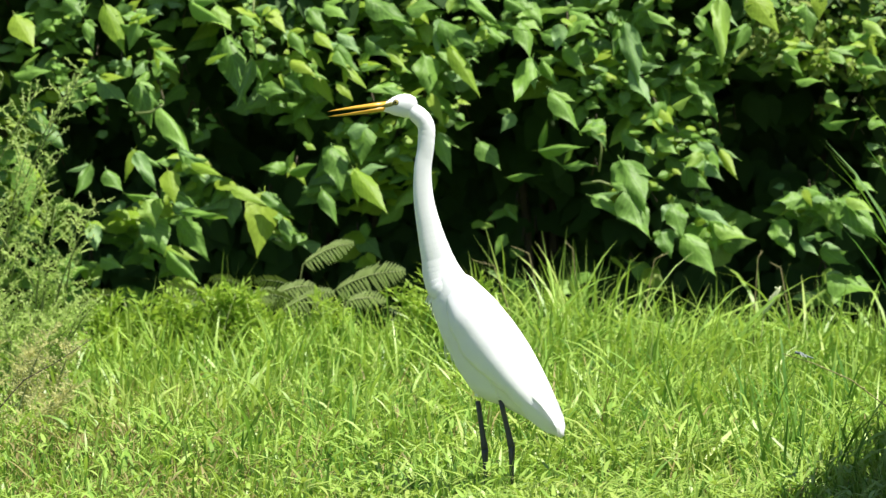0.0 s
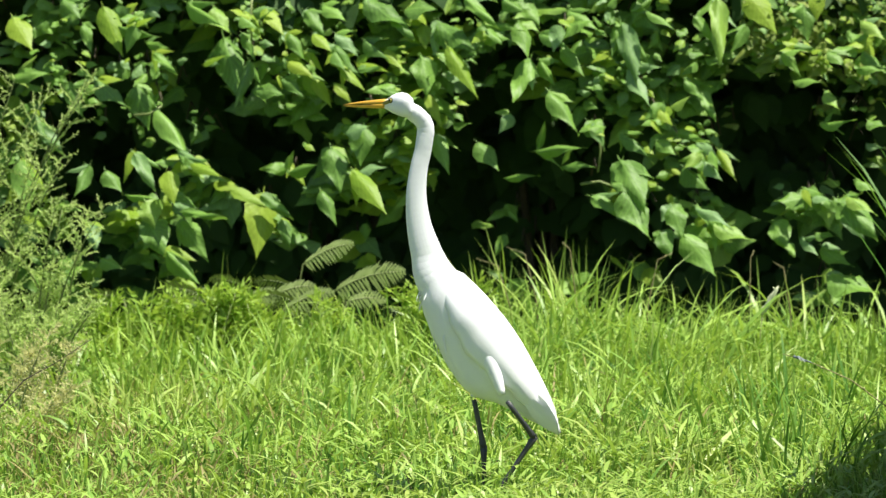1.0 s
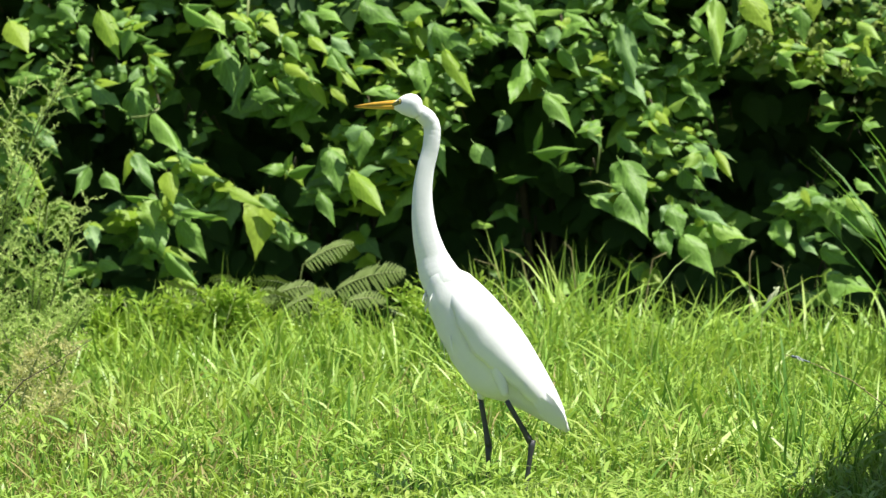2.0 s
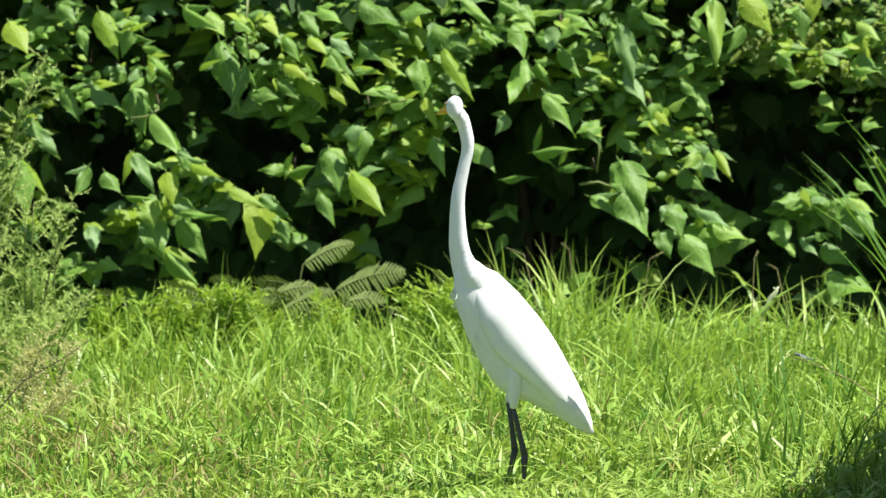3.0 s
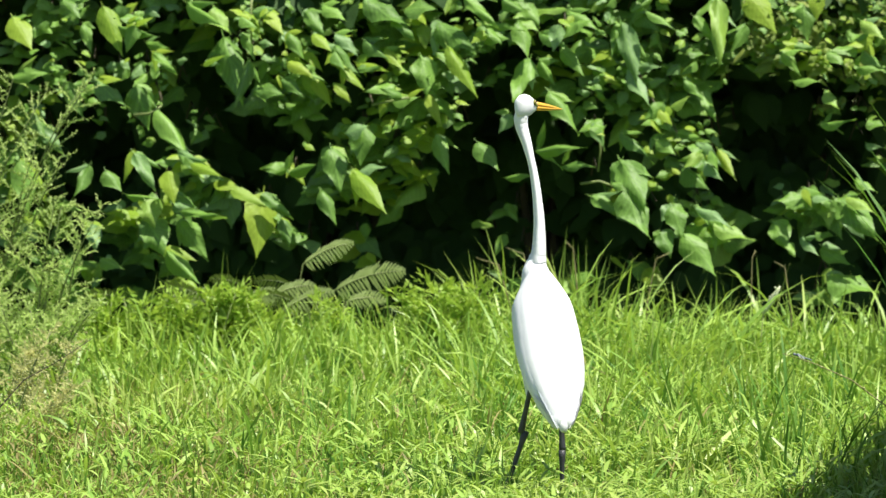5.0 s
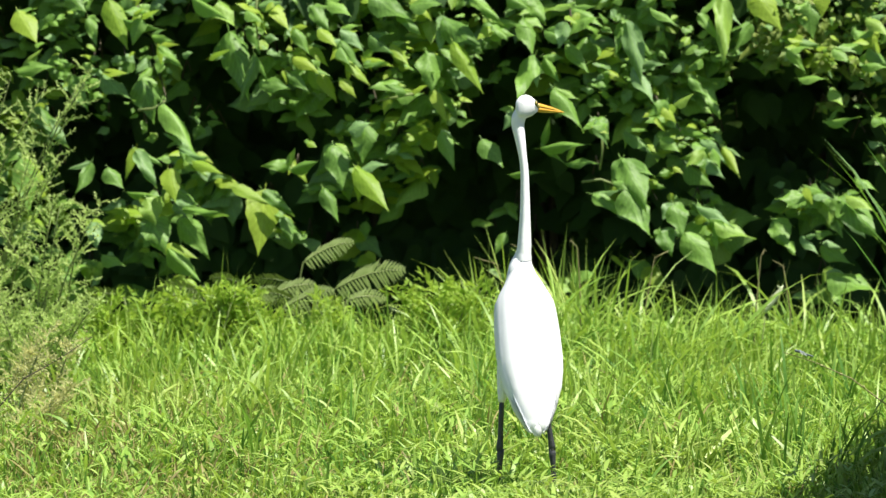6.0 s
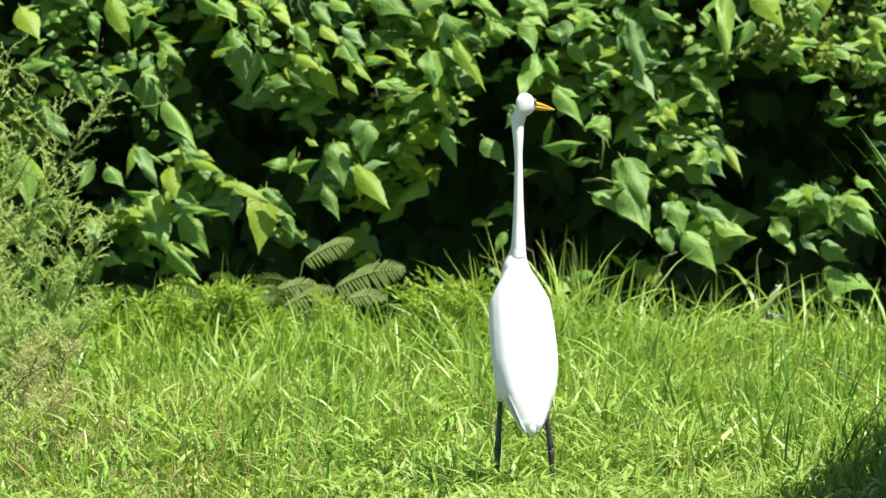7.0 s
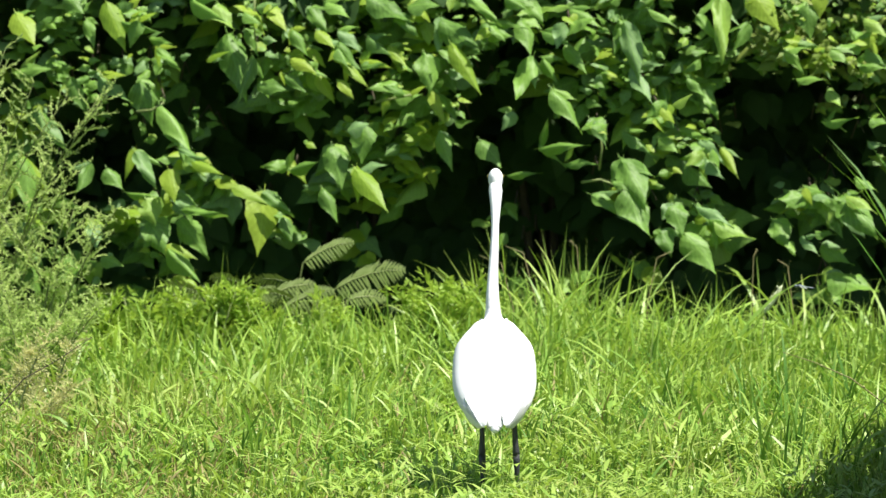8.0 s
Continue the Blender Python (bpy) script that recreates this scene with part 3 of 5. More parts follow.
    # tips of shoots: small fresh leaves round a bud
    for x, z in ROSETTES:
        ob, root = branch_at(x, z, HEDGE_Y - 0.02)
        for k in range(rng.randint(5, 8)):
            angle = (1 if k % 2 else -1) * rng.uniform(15, 125)
            size = rng.uniform(0.03, 0.075)
            place = Vector((x + rng.gauss(0, 0.02), HEDGE_Y + rng.uniform(-0.1, 0.0), z + 0.025 - 0.008 * k))
            add_leaf(rng, ob, place - root, size * 1.25, size * rng.uniform(0.6, 0.9), angle, -rng.uniform(0.1, 0.7), rng.uniform(0.3, 1.8), size < 0.05)
    # crown and dim interior: leaves past counting, interior shade partly put into their colour
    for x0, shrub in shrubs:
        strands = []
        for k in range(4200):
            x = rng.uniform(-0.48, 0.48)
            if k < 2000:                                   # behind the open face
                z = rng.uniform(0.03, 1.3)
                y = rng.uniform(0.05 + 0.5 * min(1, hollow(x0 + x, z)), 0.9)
            else:                                          # closed crown above the view, packed to shade the interior
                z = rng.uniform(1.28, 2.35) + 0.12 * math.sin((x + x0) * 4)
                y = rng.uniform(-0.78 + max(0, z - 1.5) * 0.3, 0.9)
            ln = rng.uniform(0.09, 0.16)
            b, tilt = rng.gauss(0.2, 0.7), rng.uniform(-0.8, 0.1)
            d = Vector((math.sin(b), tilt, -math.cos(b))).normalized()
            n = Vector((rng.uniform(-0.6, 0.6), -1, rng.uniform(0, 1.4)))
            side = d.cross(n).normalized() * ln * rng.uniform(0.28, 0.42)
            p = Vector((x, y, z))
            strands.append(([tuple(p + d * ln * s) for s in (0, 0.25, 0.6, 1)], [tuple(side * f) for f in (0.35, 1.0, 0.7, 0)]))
        inner = new("inner_leaves", strips("inner_leaves", LEAF_SHADED, strands))
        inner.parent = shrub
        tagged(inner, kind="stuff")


make_hedge()


# ---- ferns at the foot of the hedge ----
def make_fern(x, y, z, length, turn, pairs, seed, rise=0.35, material=None):
    rng = random.Random(seed)
    fern = new("fern_frond")
    fern.matrix_world = pose(x, y, z, 0, 0, turn)
    tagged(fern, "dull green fern frond at the foot of the hedge", "fern", "ferns under the hedge")
    bm = bmesh.new()
    arch = [Vector((length * s, 0, length * (rise * s - 0.35 * s * s))) for s in (0, 0.25, 0.5, 0.75, 1)]
    foot = Vector((-0.06, 0.05, -z))
    tube(bm, [foot, *arch], (0.003, 0.0028, 0.0024, 0.002, 0.0014, 0.0006), 5)
    part("stalk", bm, GREEN_STEM, fern)
    for k in range(pairs):
        s = (k + 0.6) / pairs
        p = Vector((length * s, 0, length * (rise * s - 0.35 * s * s)))
        ln = length * 0.3 * (math.sin(math.pi * (0.2 + 0.77 * s)) ** 0.8)
        for sgn in (-1, 1):
            d = Vector((0.55 + rng.gauss(0, 0.06), sgn * 0.3, sgn * 0.7 + rng.gauss(0, 0.07))).normalized()
            w = Vector((0, -1, 0.35)).cross(d).normalized() * (length / pairs * 0.36)
            pts = [tuple(p + d * ln * q + Vector((0, 0, -0.15 * ln * q * q))) for q in (0, 0.3, 0.7, 1)]
            lf = new("leaflet", strips("leaflet", material or FERN, [(pts, [tuple(w * f) for f in (0.6, 1, 0.7, 0)])]))
            lf.parent = fern
    return fern


for row in ((-0.44, 15.9, 0.35, 0.16, 12, 15, 1, 0.75), (-0.34, 15.85, 0.27, 0.22, 4, 20, 2, 0.62), (-0.46, 15.85, 0.28, 0.13, 176, 12, 3, 0.5),
            (-0.55, 15.8, 0.25, 0.15, 10, 13, 4, 0.6), (-0.86, 15.8, 0.25, 0.15, 5, 13, 5), (-1.0, 15.8, 0.25, 0.14, 185, 12, 6),
            (-0.74, 15.75, 0.26, 0.15, 180, 13, 7, 0.5), (-0.6, 15.75, 0.28, 0.13, 170, 12, 8, 0.6), (-0.3, 15.8, 0.24, 0.13, 20, 12, 9),
            (-0.5, 15.7, 0.22, 0.16, 8, 14, 10, 0.7), (-0.42, 15.72, 0.22, 0.15, 176, 14, 11, 0.7), (-0.66, 15.72, 0.23, 0.16, 4, 14, 12, 0.6)):
    make_fern(*row)


# ---- feathery sage-green weed bush at the lawn's edge ----
def make_weed(x, y, height, sprays, seed, lean, name="feathery_weed", label="feathery sage-green weed with tiny leaflets", leaflet=None, coarse=1.0):
    rng = random.Random(seed)
    weed = new(name)
    weed.matrix_world = pose(x, y, 0)
    tagged(weed, label, "weed", "weeds at the lawn's edge")
    for i in range(sprays):
        top = height * rng.uniform(0.35, 1.0)
        b = rng.uniform(-0.9, 0.9)
        reach = top * rng.uniform(0.1, 0.6)
        end = Vector((math.sin(b * 1.7) * reach + lean * top, -math.cos(b) * reach * 0.6, top))
        root = Vector((rng.gauss(0, 0.06), rng.gauss(0, 0.05), 0))
        path = [root + (end - root) * s + Vector((0, 0, 0.12 * top * math.sin(math.pi * s))) for s in (0, 0.25, 0.5, 0.75, 1)]
        bm = bmesh.new()
        tube(bm, path, (0.004, 0.0034, 0.0028, 0.002, 0.001), 5)
        stem = part("spray", bm, GREEN_STEM, weed)
        strands = []
        for k in range(22):
            s = 0.22 + 0.78 * (k / 21)
            q = min(3, int(s * 4))
            p = path[q].lerp(path[q + 1], s * 4 - q)
            bb = rng.uniform(0, math.tau)
            ln = 0.15 * top * (1.15 - s) + 0.03
            d = Vector((math.cos(bb) * 0.8, math.sin(bb) * 0.6, rng.uniform(0.1, 0.8))).normalized()
            gap = 0.0032 * coarse ** 1.5
            count = int(ln / gap) + 3
            for j in range(count):                          # plumes that taper to their tips
                o = p + d * j * gap + Vector((0, 0, 0.1 * ln * (j / count) ** 2))
                e = (d * 0.9 + Vector((rng.gauss(0, 0.6), rng.gauss(0, 0.6), rng.gauss(0.2, 0.6)))).normalized()
                l2 = rng.uniform(0.009, 0.022) * coarse * (1.15 - 0.6 * j / count)
                sd = e.cross(Vector((rng.gauss(0, 1), rng.gauss(0, 1), rng.gauss(0, 1)))).normalized() * rng.uniform(0.0013, 0.0027) * coarse
                strands.append(([tuple(o), tuple(o + e * l2 * 0.5), tuple(o + e * l2)], [tuple(sd * 0.6), tuple(sd), (0, 0, 0)]))
        lf = new("foliage", strips("foliage", leaflet or SAGE, strands))
        lf.parent = stem
        tagged(lf, kind="stuff")
    return weed


WEED_NEAR = make_weed(-1.25, 15.15, 0.62, 17, 31, 0.04)
WEED_FAR = make_weed(-1.5, 15.4, 1.1, 36, 32, 0.02)
WEED_LOW = make_weed(-1.2, 14.9, 0.36, 14, 33, 0.05)
for k, (x, y, high, n) in enumerate(((-0.68, 15.45, 0.33, 12), (-0.79, 15.5, 0.31, 10), (-0.57, 15.5, 0.28, 9), (0.03, 15.5, 0.33, 11), (-0.07, 15.55, 0.29, 9), (-0.98, 15.5, 0.31, 9), (-0.35, 15.55, 0.27, 8))):
    make_weed(x, y, high, n, 60 + k, 0.0, "low_herb", "low bright-green feathery herb at the foot of the hedge", FERN_LIT, 2.1)


# ---- dry seeded twig before the weed ----
def make_twig(x, y, z, pts, seed, name="seeded_twig", label="dry brown twig with pale seed heads", seeds=90, loose=0.012, wood=None, thick=0.0028):
    rng = random.Random(seed)
    twig = new(name)
    twig.matrix_world = pose(x, y, z)
    tagged(twig, label, "twig")
    bm = bmesh.new()
    path = [Vector(p) for p in pts]
    tube(bm, path, [thick * (1 - 0.64 * k / (len(path) - 1)) for k in range(len(path))], 6)
    part("stalk", bm, wood or STRAW, twig)
    bm = bmesh.new()
    for k in range(seeds):
        s = (rng.random() if seeds > 60 else 0.6 + 0.4 * rng.random()) * (len(path) - 1)
        q = min(int(s), len(path) - 2)
        p = path[q].lerp(path[q + 1], s - q) + Vector((rng.gauss(0, loose), rng.gauss(0, loose), rng.gauss(0, loose)))
        bmesh.ops.create_icosphere(bm, subdivisions=1, radius=rng.uniform(0.0012, 0.003) * (1 if seeds > 60 else 0.4), matrix=Matrix.Translation(p) @ Matrix.Diagonal((1, 1, rng.uniform(0.8, 1.7), 1)))
    tagged(part("chaff", bm, SEED, twig), kind="stuff")
    return twig


for k, (x, y, high, n, lean) in enumerate(((-1.3, 14.4, 0.36, 4, 0.5), (-1.18, 14.1, 0.3, 4, 0.5), (-1.1, 13.8, 0.22, 3, 0.4))):
    make_weed(x, y, high, n, 90 + k, lean, "dry_weed", "withering straw-yellow weed with seed plumes", CHAFF, 1.1)
make_twig(-1.06, 13.1, 0.0, [(-0.14, 0, 0.0), (-0.1, 0, 0.17), (-0.03, 0, 0.25), (0.06, 0, 0.3), (0.15, 0, 0.36)], 5, wood=BARK, thick=0.0026, seeds=300, loose=0.02)

for k, (x, tip, high) in enumerate(((0.22, -0.12, 0.40), (0.42, -0.04, 0.45), (0.95, 0.02, 0.42), (0.3, -0.1, 0.43), (0.62, 0.08, 0.41), (1.08, -0.06, 0.38))):
    stem = make_twig(x, 15.45 + 0.03 * k, 0.0, [(0, 0, 0), (tip * 0.1, 0, high * 0.6), (tip * 0.45, 0, high * 0.95), (tip, 0, high)], 50 + k, "seeded_plant", "thin arching grass plant with a small seed head", 16, 0.0022)
    tagged(stem, category="plant", group="seeded plants")
    TUFTS.append((stem, 1.0))


# ---- unseen bushes past the right edge, added to shade the lawn's corner ----
def make_unseen_shade_bush(x, y, high=1.0):
    rng = random.Random(int(y * 10))
    bush = new("unseen_shade_bush")
    bush.matrix_world = pose(x, y, 0)
    tagged(bush, "leafy dark-green unseen bush added to shade the corner of the lawn", "bush", "bushes at the corner")
    for k in range(5):
        bm = bmesh.new()
        b = k * 1.26
        tube(bm, [(0.03 * math.cos(b), 0.03 * math.sin(b), -0.03), (0.12 * math.cos(b), 0.1 * math.sin(b), 0.35 * high), (0.22 * math.cos(b), 0.2 * math.sin(b), 0.75 * high)], (0.014, 0.01, 0.005), 6)
        part("stem", bm, BARK, bush)
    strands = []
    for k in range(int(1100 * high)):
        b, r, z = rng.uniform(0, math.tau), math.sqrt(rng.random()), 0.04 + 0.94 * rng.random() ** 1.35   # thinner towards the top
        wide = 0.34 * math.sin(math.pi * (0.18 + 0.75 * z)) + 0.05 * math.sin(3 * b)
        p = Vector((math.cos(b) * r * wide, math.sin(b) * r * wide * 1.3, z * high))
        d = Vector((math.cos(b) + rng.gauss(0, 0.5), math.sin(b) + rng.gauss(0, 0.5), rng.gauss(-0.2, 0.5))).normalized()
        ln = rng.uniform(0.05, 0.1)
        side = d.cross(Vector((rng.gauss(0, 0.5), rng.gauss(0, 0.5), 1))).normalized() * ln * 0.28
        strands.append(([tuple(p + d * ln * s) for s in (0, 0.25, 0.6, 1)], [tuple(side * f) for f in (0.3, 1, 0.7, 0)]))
    crown = new("crown", strips("crown", LEAF_SHADED, strands))
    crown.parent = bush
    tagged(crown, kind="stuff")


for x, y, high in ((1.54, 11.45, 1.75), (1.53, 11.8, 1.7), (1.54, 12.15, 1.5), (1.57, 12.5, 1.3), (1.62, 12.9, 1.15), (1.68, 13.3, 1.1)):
    make_unseen_shade_bush(x, y, high)


# ---- dragonfly on a leaning grass stem ----
def make_perch():
    stem = new("leaning_stem")
    stem.matrix_world = pose(1.02, 13.3, 0)
    tagged(stem, "thin straw-coloured grass stem leaning over the lawn", "grass stem")
    bm = bmesh.new()
    tube(bm, [(0.26, 0, 0.0), (0.18, 0, 0.14), (0.057, 0, 0.232), (-0.04, 0, 0.275), (-0.125, 0, 0.302)], (0.0022, 0.002, 0.0017, 0.0013, 0.0008), 6)
    part("stalk", bm, STRAW, stem)
    bm = bmesh.new()
    for x, z in ((-0.022, 0.266), (0.03, 0.243), (0.09, 0.21)):
        bmesh.ops.create_icosphere(bm, subdivisions=1, radius=0.004, matrix=Matrix.Translation((x, 0, z)))
    part("bud", bm, SEED, stem, "reddish-brown buds")
    fly = new("dragonfly")
    fly.matrix_world = pose(0.955, 13.295, 0.285, 0, 16, 0)
    tagged(fly, "small blue-grey dragonfly resting on a grass stem", "dragonfly")
    bm = bmesh.new()
    tube(bm, [(-0.012, 0, 0), (-0.006, 0, 0.002), (0.002, 0, 0.001), (0.012, 0, 0), (0.03, 0, -0.001), (0.034, 0, -0.001)], (0.003, 0.0045, 0.004, 0.0022, 0.0018, 0.0008), 8)
    part("body", bm, DRAGON, fly)
    bm = bmesh.new()
    bmesh.ops.create_uvsphere(bm, u_segments=10, v_segments=8, radius=0.0042, matrix=Matrix.Translation((-0.015, 0, 0.001)))
    part("head", bm, DRAGON, fly)
    for sy in (-1, 1):
        for dx in (-0.004, 0.005):
            pts = [(dx, 0, 0.003), (dx + 0.002, sy * 0.012, 0.001), (dx + 0.006, sy * 0.024, -0.002), (dx + 0.008, sy * 0.03, -0.003)]
            w = new("wing", strips("wing", WING_FILM, [(pts, [(0.001, 0, 0), (0.003, 0, 0), (0.0032, 0, 0), (0, 0, 0)])]))
            w.parent = fly
    return fly


DRAGONFLY = make_perch()


# ---- pale ripe seed spike above the grass ----
def make_spike(x, y, foot, tip):
    spike = new("seed_spike")
    spike.matrix_world = pose(x, y, 0)
    tagged(spike, "pale whitish-green ripe seed spike on a grass stem", "grass spike")
    bm = bmesh.new()
    tube(bm, [(0, 0, 0), (0, 0, foot[1] * 0.6), (foot[0], 0, foot[1])], (0.0022, 0.002, 0.0016), 6)
    part("stalk", bm, GREEN_STEM, spike)
    bm = bmesh.new()
    a, b = Vector((foot[0], 0, foot[1])), Vector((tip[0], 0, tip[1]))
    rng = random.Random(9)
    tube(bm, [a.lerp(b, s) for s in (0, 0.25, 0.5, 0.75, 1)], (0.003, 0.0075, 0.0085, 0.0065, 0.0015), 8)
    for k in range(44):                                    # grains
        p = a.lerp(b, 0.06 + 0.88 * k / 43) + Vector((rng.gauss(0, 0.005), rng.gauss(0, 0.004), 0))
        bmesh.ops.create_icosphere(bm, subdivisions=1, radius=0.0032, matrix=Matrix.Translation(p))
    part("spike", bm, SPIKE, spike)
    TUFTS.append((spike, 0.7))


make_spike(0.957, 15.2, (0.01, 0.250), (0.061, 0.334))
# ---- the great egret ----
PLANE = 12.5                    # how far off it stands
BODY_LENGTH, SHIN, THIGH = 0.495, 0.165, 0.21
# along the trunk: the back's height, the belly's depth, half its width, half the width over the folded wings, the wings' lower edge
BODY_TABLE = [(0, .044, .05, .032, .04, .004), (.1, .058, .078, .046, .063, .018), (.25, .065, .1, .054, .078, .042), (.4, .067, .114, .057, .082, .055), (.52, .062, .117, .056, .083, .042), (.6, .056, .104, .052, .081, .032), (.7, .048, .07, .046, .074, .026), (.82, .035, .044, .036, .056, .02), (.93, .02, .02, .022, .033, .012), (1, .006, .006, .008, .011, .005)]
NECK_PIECES = 34


def body_at(s):
    for a, b in zip(BODY_TABLE, BODY_TABLE[1:]):
        if s <= b[0]:
            f = (s - a[0]) / (b[0] - a[0])
            f = f * f * (3 - 2 * f) * 0.5 + f * 0.5
            return [u + (v - u) * f for u, v in zip(a, b)][1:]
    return BODY_TABLE[-1][1:]


def body_point(s, angle, swell=1.0):
    """On the trunk, s from the neck's root to the tail; angle from the back's ridge round the side."""
    top, low, half = body_at(s)[:3]
    c, k = (top - low) / 2, (top + low) / 2
    return Vector((BODY_LENGTH * (0.5 - s), math.sin(angle) * half * swell, c + math.cos(angle) * k * swell))


def wing_point(s, u, sgn, inner=False):
    """On the folded wing, u from the back's ridge (0) over the side (0.6) down to its lower edge (1)."""
    top, _, _, half, edge = body_at(max(s, 0.0))
    f, g = min(1.0, max(0.0, (s + 0.1) / 0.17)), min(1.0, max(0.0, (s + 0.1) / 0.34))
    high, wide = 0.5 + 0.5 * f * f * (3 - 2 * f), 0.32 + 0.68 * g * g * (3 - 2 * g)   # the shoulders run into the neck
    top, half, edge = top * high, half * wide, edge * high
    if u < 0.6:
        a = math.pi / 2 * u / 0.6
        y, z = math.sin(a) * half, math.cos(a) * top * 1.05
    else:
        f = (u - 0.6) / 0.4
        y, z = half * (1 - 0.16 * f * f), -edge * f
    if inner:
        y, z = y * 0.78 - 0.002, z * 0.88 + 0.002
    return Vector((BODY_LENGTH * (0.5 - s), sgn * max(y, 0.001), z))


def make_egret():
    egret = new("great_egret")
    tagged(egret, "white great egret with yellow bill and black legs in grass", "egret")
    parts = {"egret": egret}

    # trunk
    bm = bmesh.new()
    rings = []
    for i in range(29):
        s = i / 28
        rough = 0.012 * math.sin(i * 2.1)
        rings.append([body_point(s, math.tau * k / 32, 1 + rough * math.sin(k * 1.7) * (0.2 + s)) for k in range(32)])
    chest = []
    for ahead, wide, over, under in ((0.036, 0.25, 0.3, 0.15), (0.028, 0.68, 0.76, 0.5), (0.014, 0.9, 0.94, 0.78)):
        chest.append([Vector((BODY_LENGTH * 0.5 + ahead, p.y * wide, p.z * (over if p.z > 0 else under))) for p in rings[0]])
    loft(bm, [*chest, *rings])
    parts["body"] = part("body", bm, FEATHER, egret, "smooth white plumage")

    # mantle: the feathers of the back that lie over both wings' roots
    bm = bmesh.new()
    for lift in (0.004, -0.006):
        rows = []
        for i in range(15):
            s = -0.08 + 1.06 * i / 14
            half = 0.4 + 0.08 * max(0.0, s) + 0.012 * (i % 2)
            row = []
            for k in range(11):
                f = -1 + k / 5
                p = wing_point(s, abs(f) * half, 1 if f >= 0 else -1)
                rim = k in (0, 10) or i in (0, 14)
                row.append(bm.verts.new((p.x, p.y if k != 5 else 0, p.z + (-0.003 if rim else lift))))
            rows.append(row)
        for a, b in zip(rows, rows[1:]):
            for k in range(10):
                bm.faces.new((a[k], a[k + 1], b[k + 1], b[k]))
    parts["mantle"] = part("mantle", bm, FEATHER, egret, "loose white back feathers")

    # ruffled plumes on the chest
    rng = random.Random(4)
    for k in range(38):
        s, a = rng.uniform(0.0, 0.3), math.pi + rng.gauss(0, 0.6)
        p = body_point(s, a, 0.99)
        out = (body_point(s, a, 1.2) - p).normalized()
        d = (Vector((-0.9, 0, -0.25)) + out * 0.25 + Vector((0, rng.gauss(0, 0.12), 0))).normalized()
        if k < 22:                                          # loose tuft at the neck's root
            s, a = rng.uniform(0.0, 0.07), math.pi + rng.gauss(0, 0.45)
            p = body_point(s, a, 0.97)
            d = (Vector((-0.55, 0, -0.2)) + out * 0.6 + Vector((0, rng.gauss(0, 0.2), 0))).normalized()
        ln = rng.uniform(0.035, 0.06) * (0.55 if k < 22 else 1)
        side = d.cross(out).normalized() * 0.0036
        ob = new("plume", strips("plume", FEATHER, [([tuple(p), tuple(p + d * ln * 0.5 + out * 0.004), tuple(p + d * ln + out * 0.004)], [tuple(side), tuple(side * 0.8), (0, 0, 0)])]))
        ob.parent = parts["body"]

    # folded wings, a thick shell each with feathers laid over its rear half
    for sgn, side in ((1, "left"), (-1, "right")):
        bm = bmesh.new()
        rings = []
        for i in range(25):
            s = -0.1 + 1.085 * i / 24
            wear = 0.0022 * math.sin(i * 2.3)
            outer = [wing_point(s, k / 12, sgn) + Vector((0, 0, wear * (k / 12) ** 2)) for k in range(13)]
            inner = [wing_point(s, k / 12, sgn, True) for k in range(12, -1, -1)]
            ring = outer + inner
            if i in (0, 24):
                mid = sum(ring, Vector()) / len(ring)
                ring = [mid.lerp(p, 0.45) for p in ring]
            rings.append(ring if sgn < 0 else ring[::-1])
        loft(bm, rings)
        wing = part("wing", bm, FEATHER, egret, "folded white wing")
        parts["wing_" + side] = wing
        for k in range(8):                                 # flight feathers
            bm = bmesh.new()
            u = 0.42 + 0.54 * k / 7
            sa, sb = 0.76 + 0.02 * (k % 2), 0.93 + 0.06 * (1 - abs(u - 0.6))
            vs = []
            for q, f in ((0, 0.2), (0.3, 0.9), (0.7, 1), (0.9, 0.66), (1.0, 0.12)):
                at = sa + (sb - sa) * q
                aim = u + (0.62 - u) * 0.35 * q
                m = wing_point(at, aim, sgn)
                out = (m - wing_point(at, aim, sgn, True)).normalized()
                w = Vector((-1, 0, 0)).cross(out).normalized() * 0.0125 * f
                m += out * (0.003 * q - 0.0016)
                vs.append((bm.verts.new(m - w), bm.verts.new(m + out * 0.0012), bm.verts.new(m + w)))
            for a2, b2 in zip(vs, vs[1:]):
                bm.faces.new((a2[0], a2[1], b2[1], b2[0]))
                bm.faces.new((a2[1], a2[2], b2[2], b2[1]))
            part("feather", bm, FEATHER, wing)

    # tail
    for k in range(7):
        bm = bmesh.new()
        f = (k - 3) / 3
        p, end = body_point(0.8, 0, 0.6) + Vector((0, f * 0.018, -0.01)), Vector((-BODY_LENGTH * 0.5 + 0.004 + abs(f) * 0.024, f * 0.016, 0.004))
        vs = []
        for q, w in ((0, 0.006), (0.4, 0.01), (0.85, 0.0095), (1, 0.004)):
            m = p.lerp(end, q)
            vs.append((bm.verts.new(m + Vector((0, -w, -0.001))), bm.verts.new(m + Vector((0, 0, 0.002))), bm.verts.new(m + Vector((0, w, -0.001)))))
        for a2, b2 in zip(vs, vs[1:]):
            bm.faces.new((a2[0], a2[1], b2[1], b2[0]))
            bm.faces.new((a2[1], a2[2], b2[2], b2[1]))
        ob = part("tail_feather", bm, FEATHER, parts["body"])

    # neck in short overlapping pieces
    parts["neck"] = []
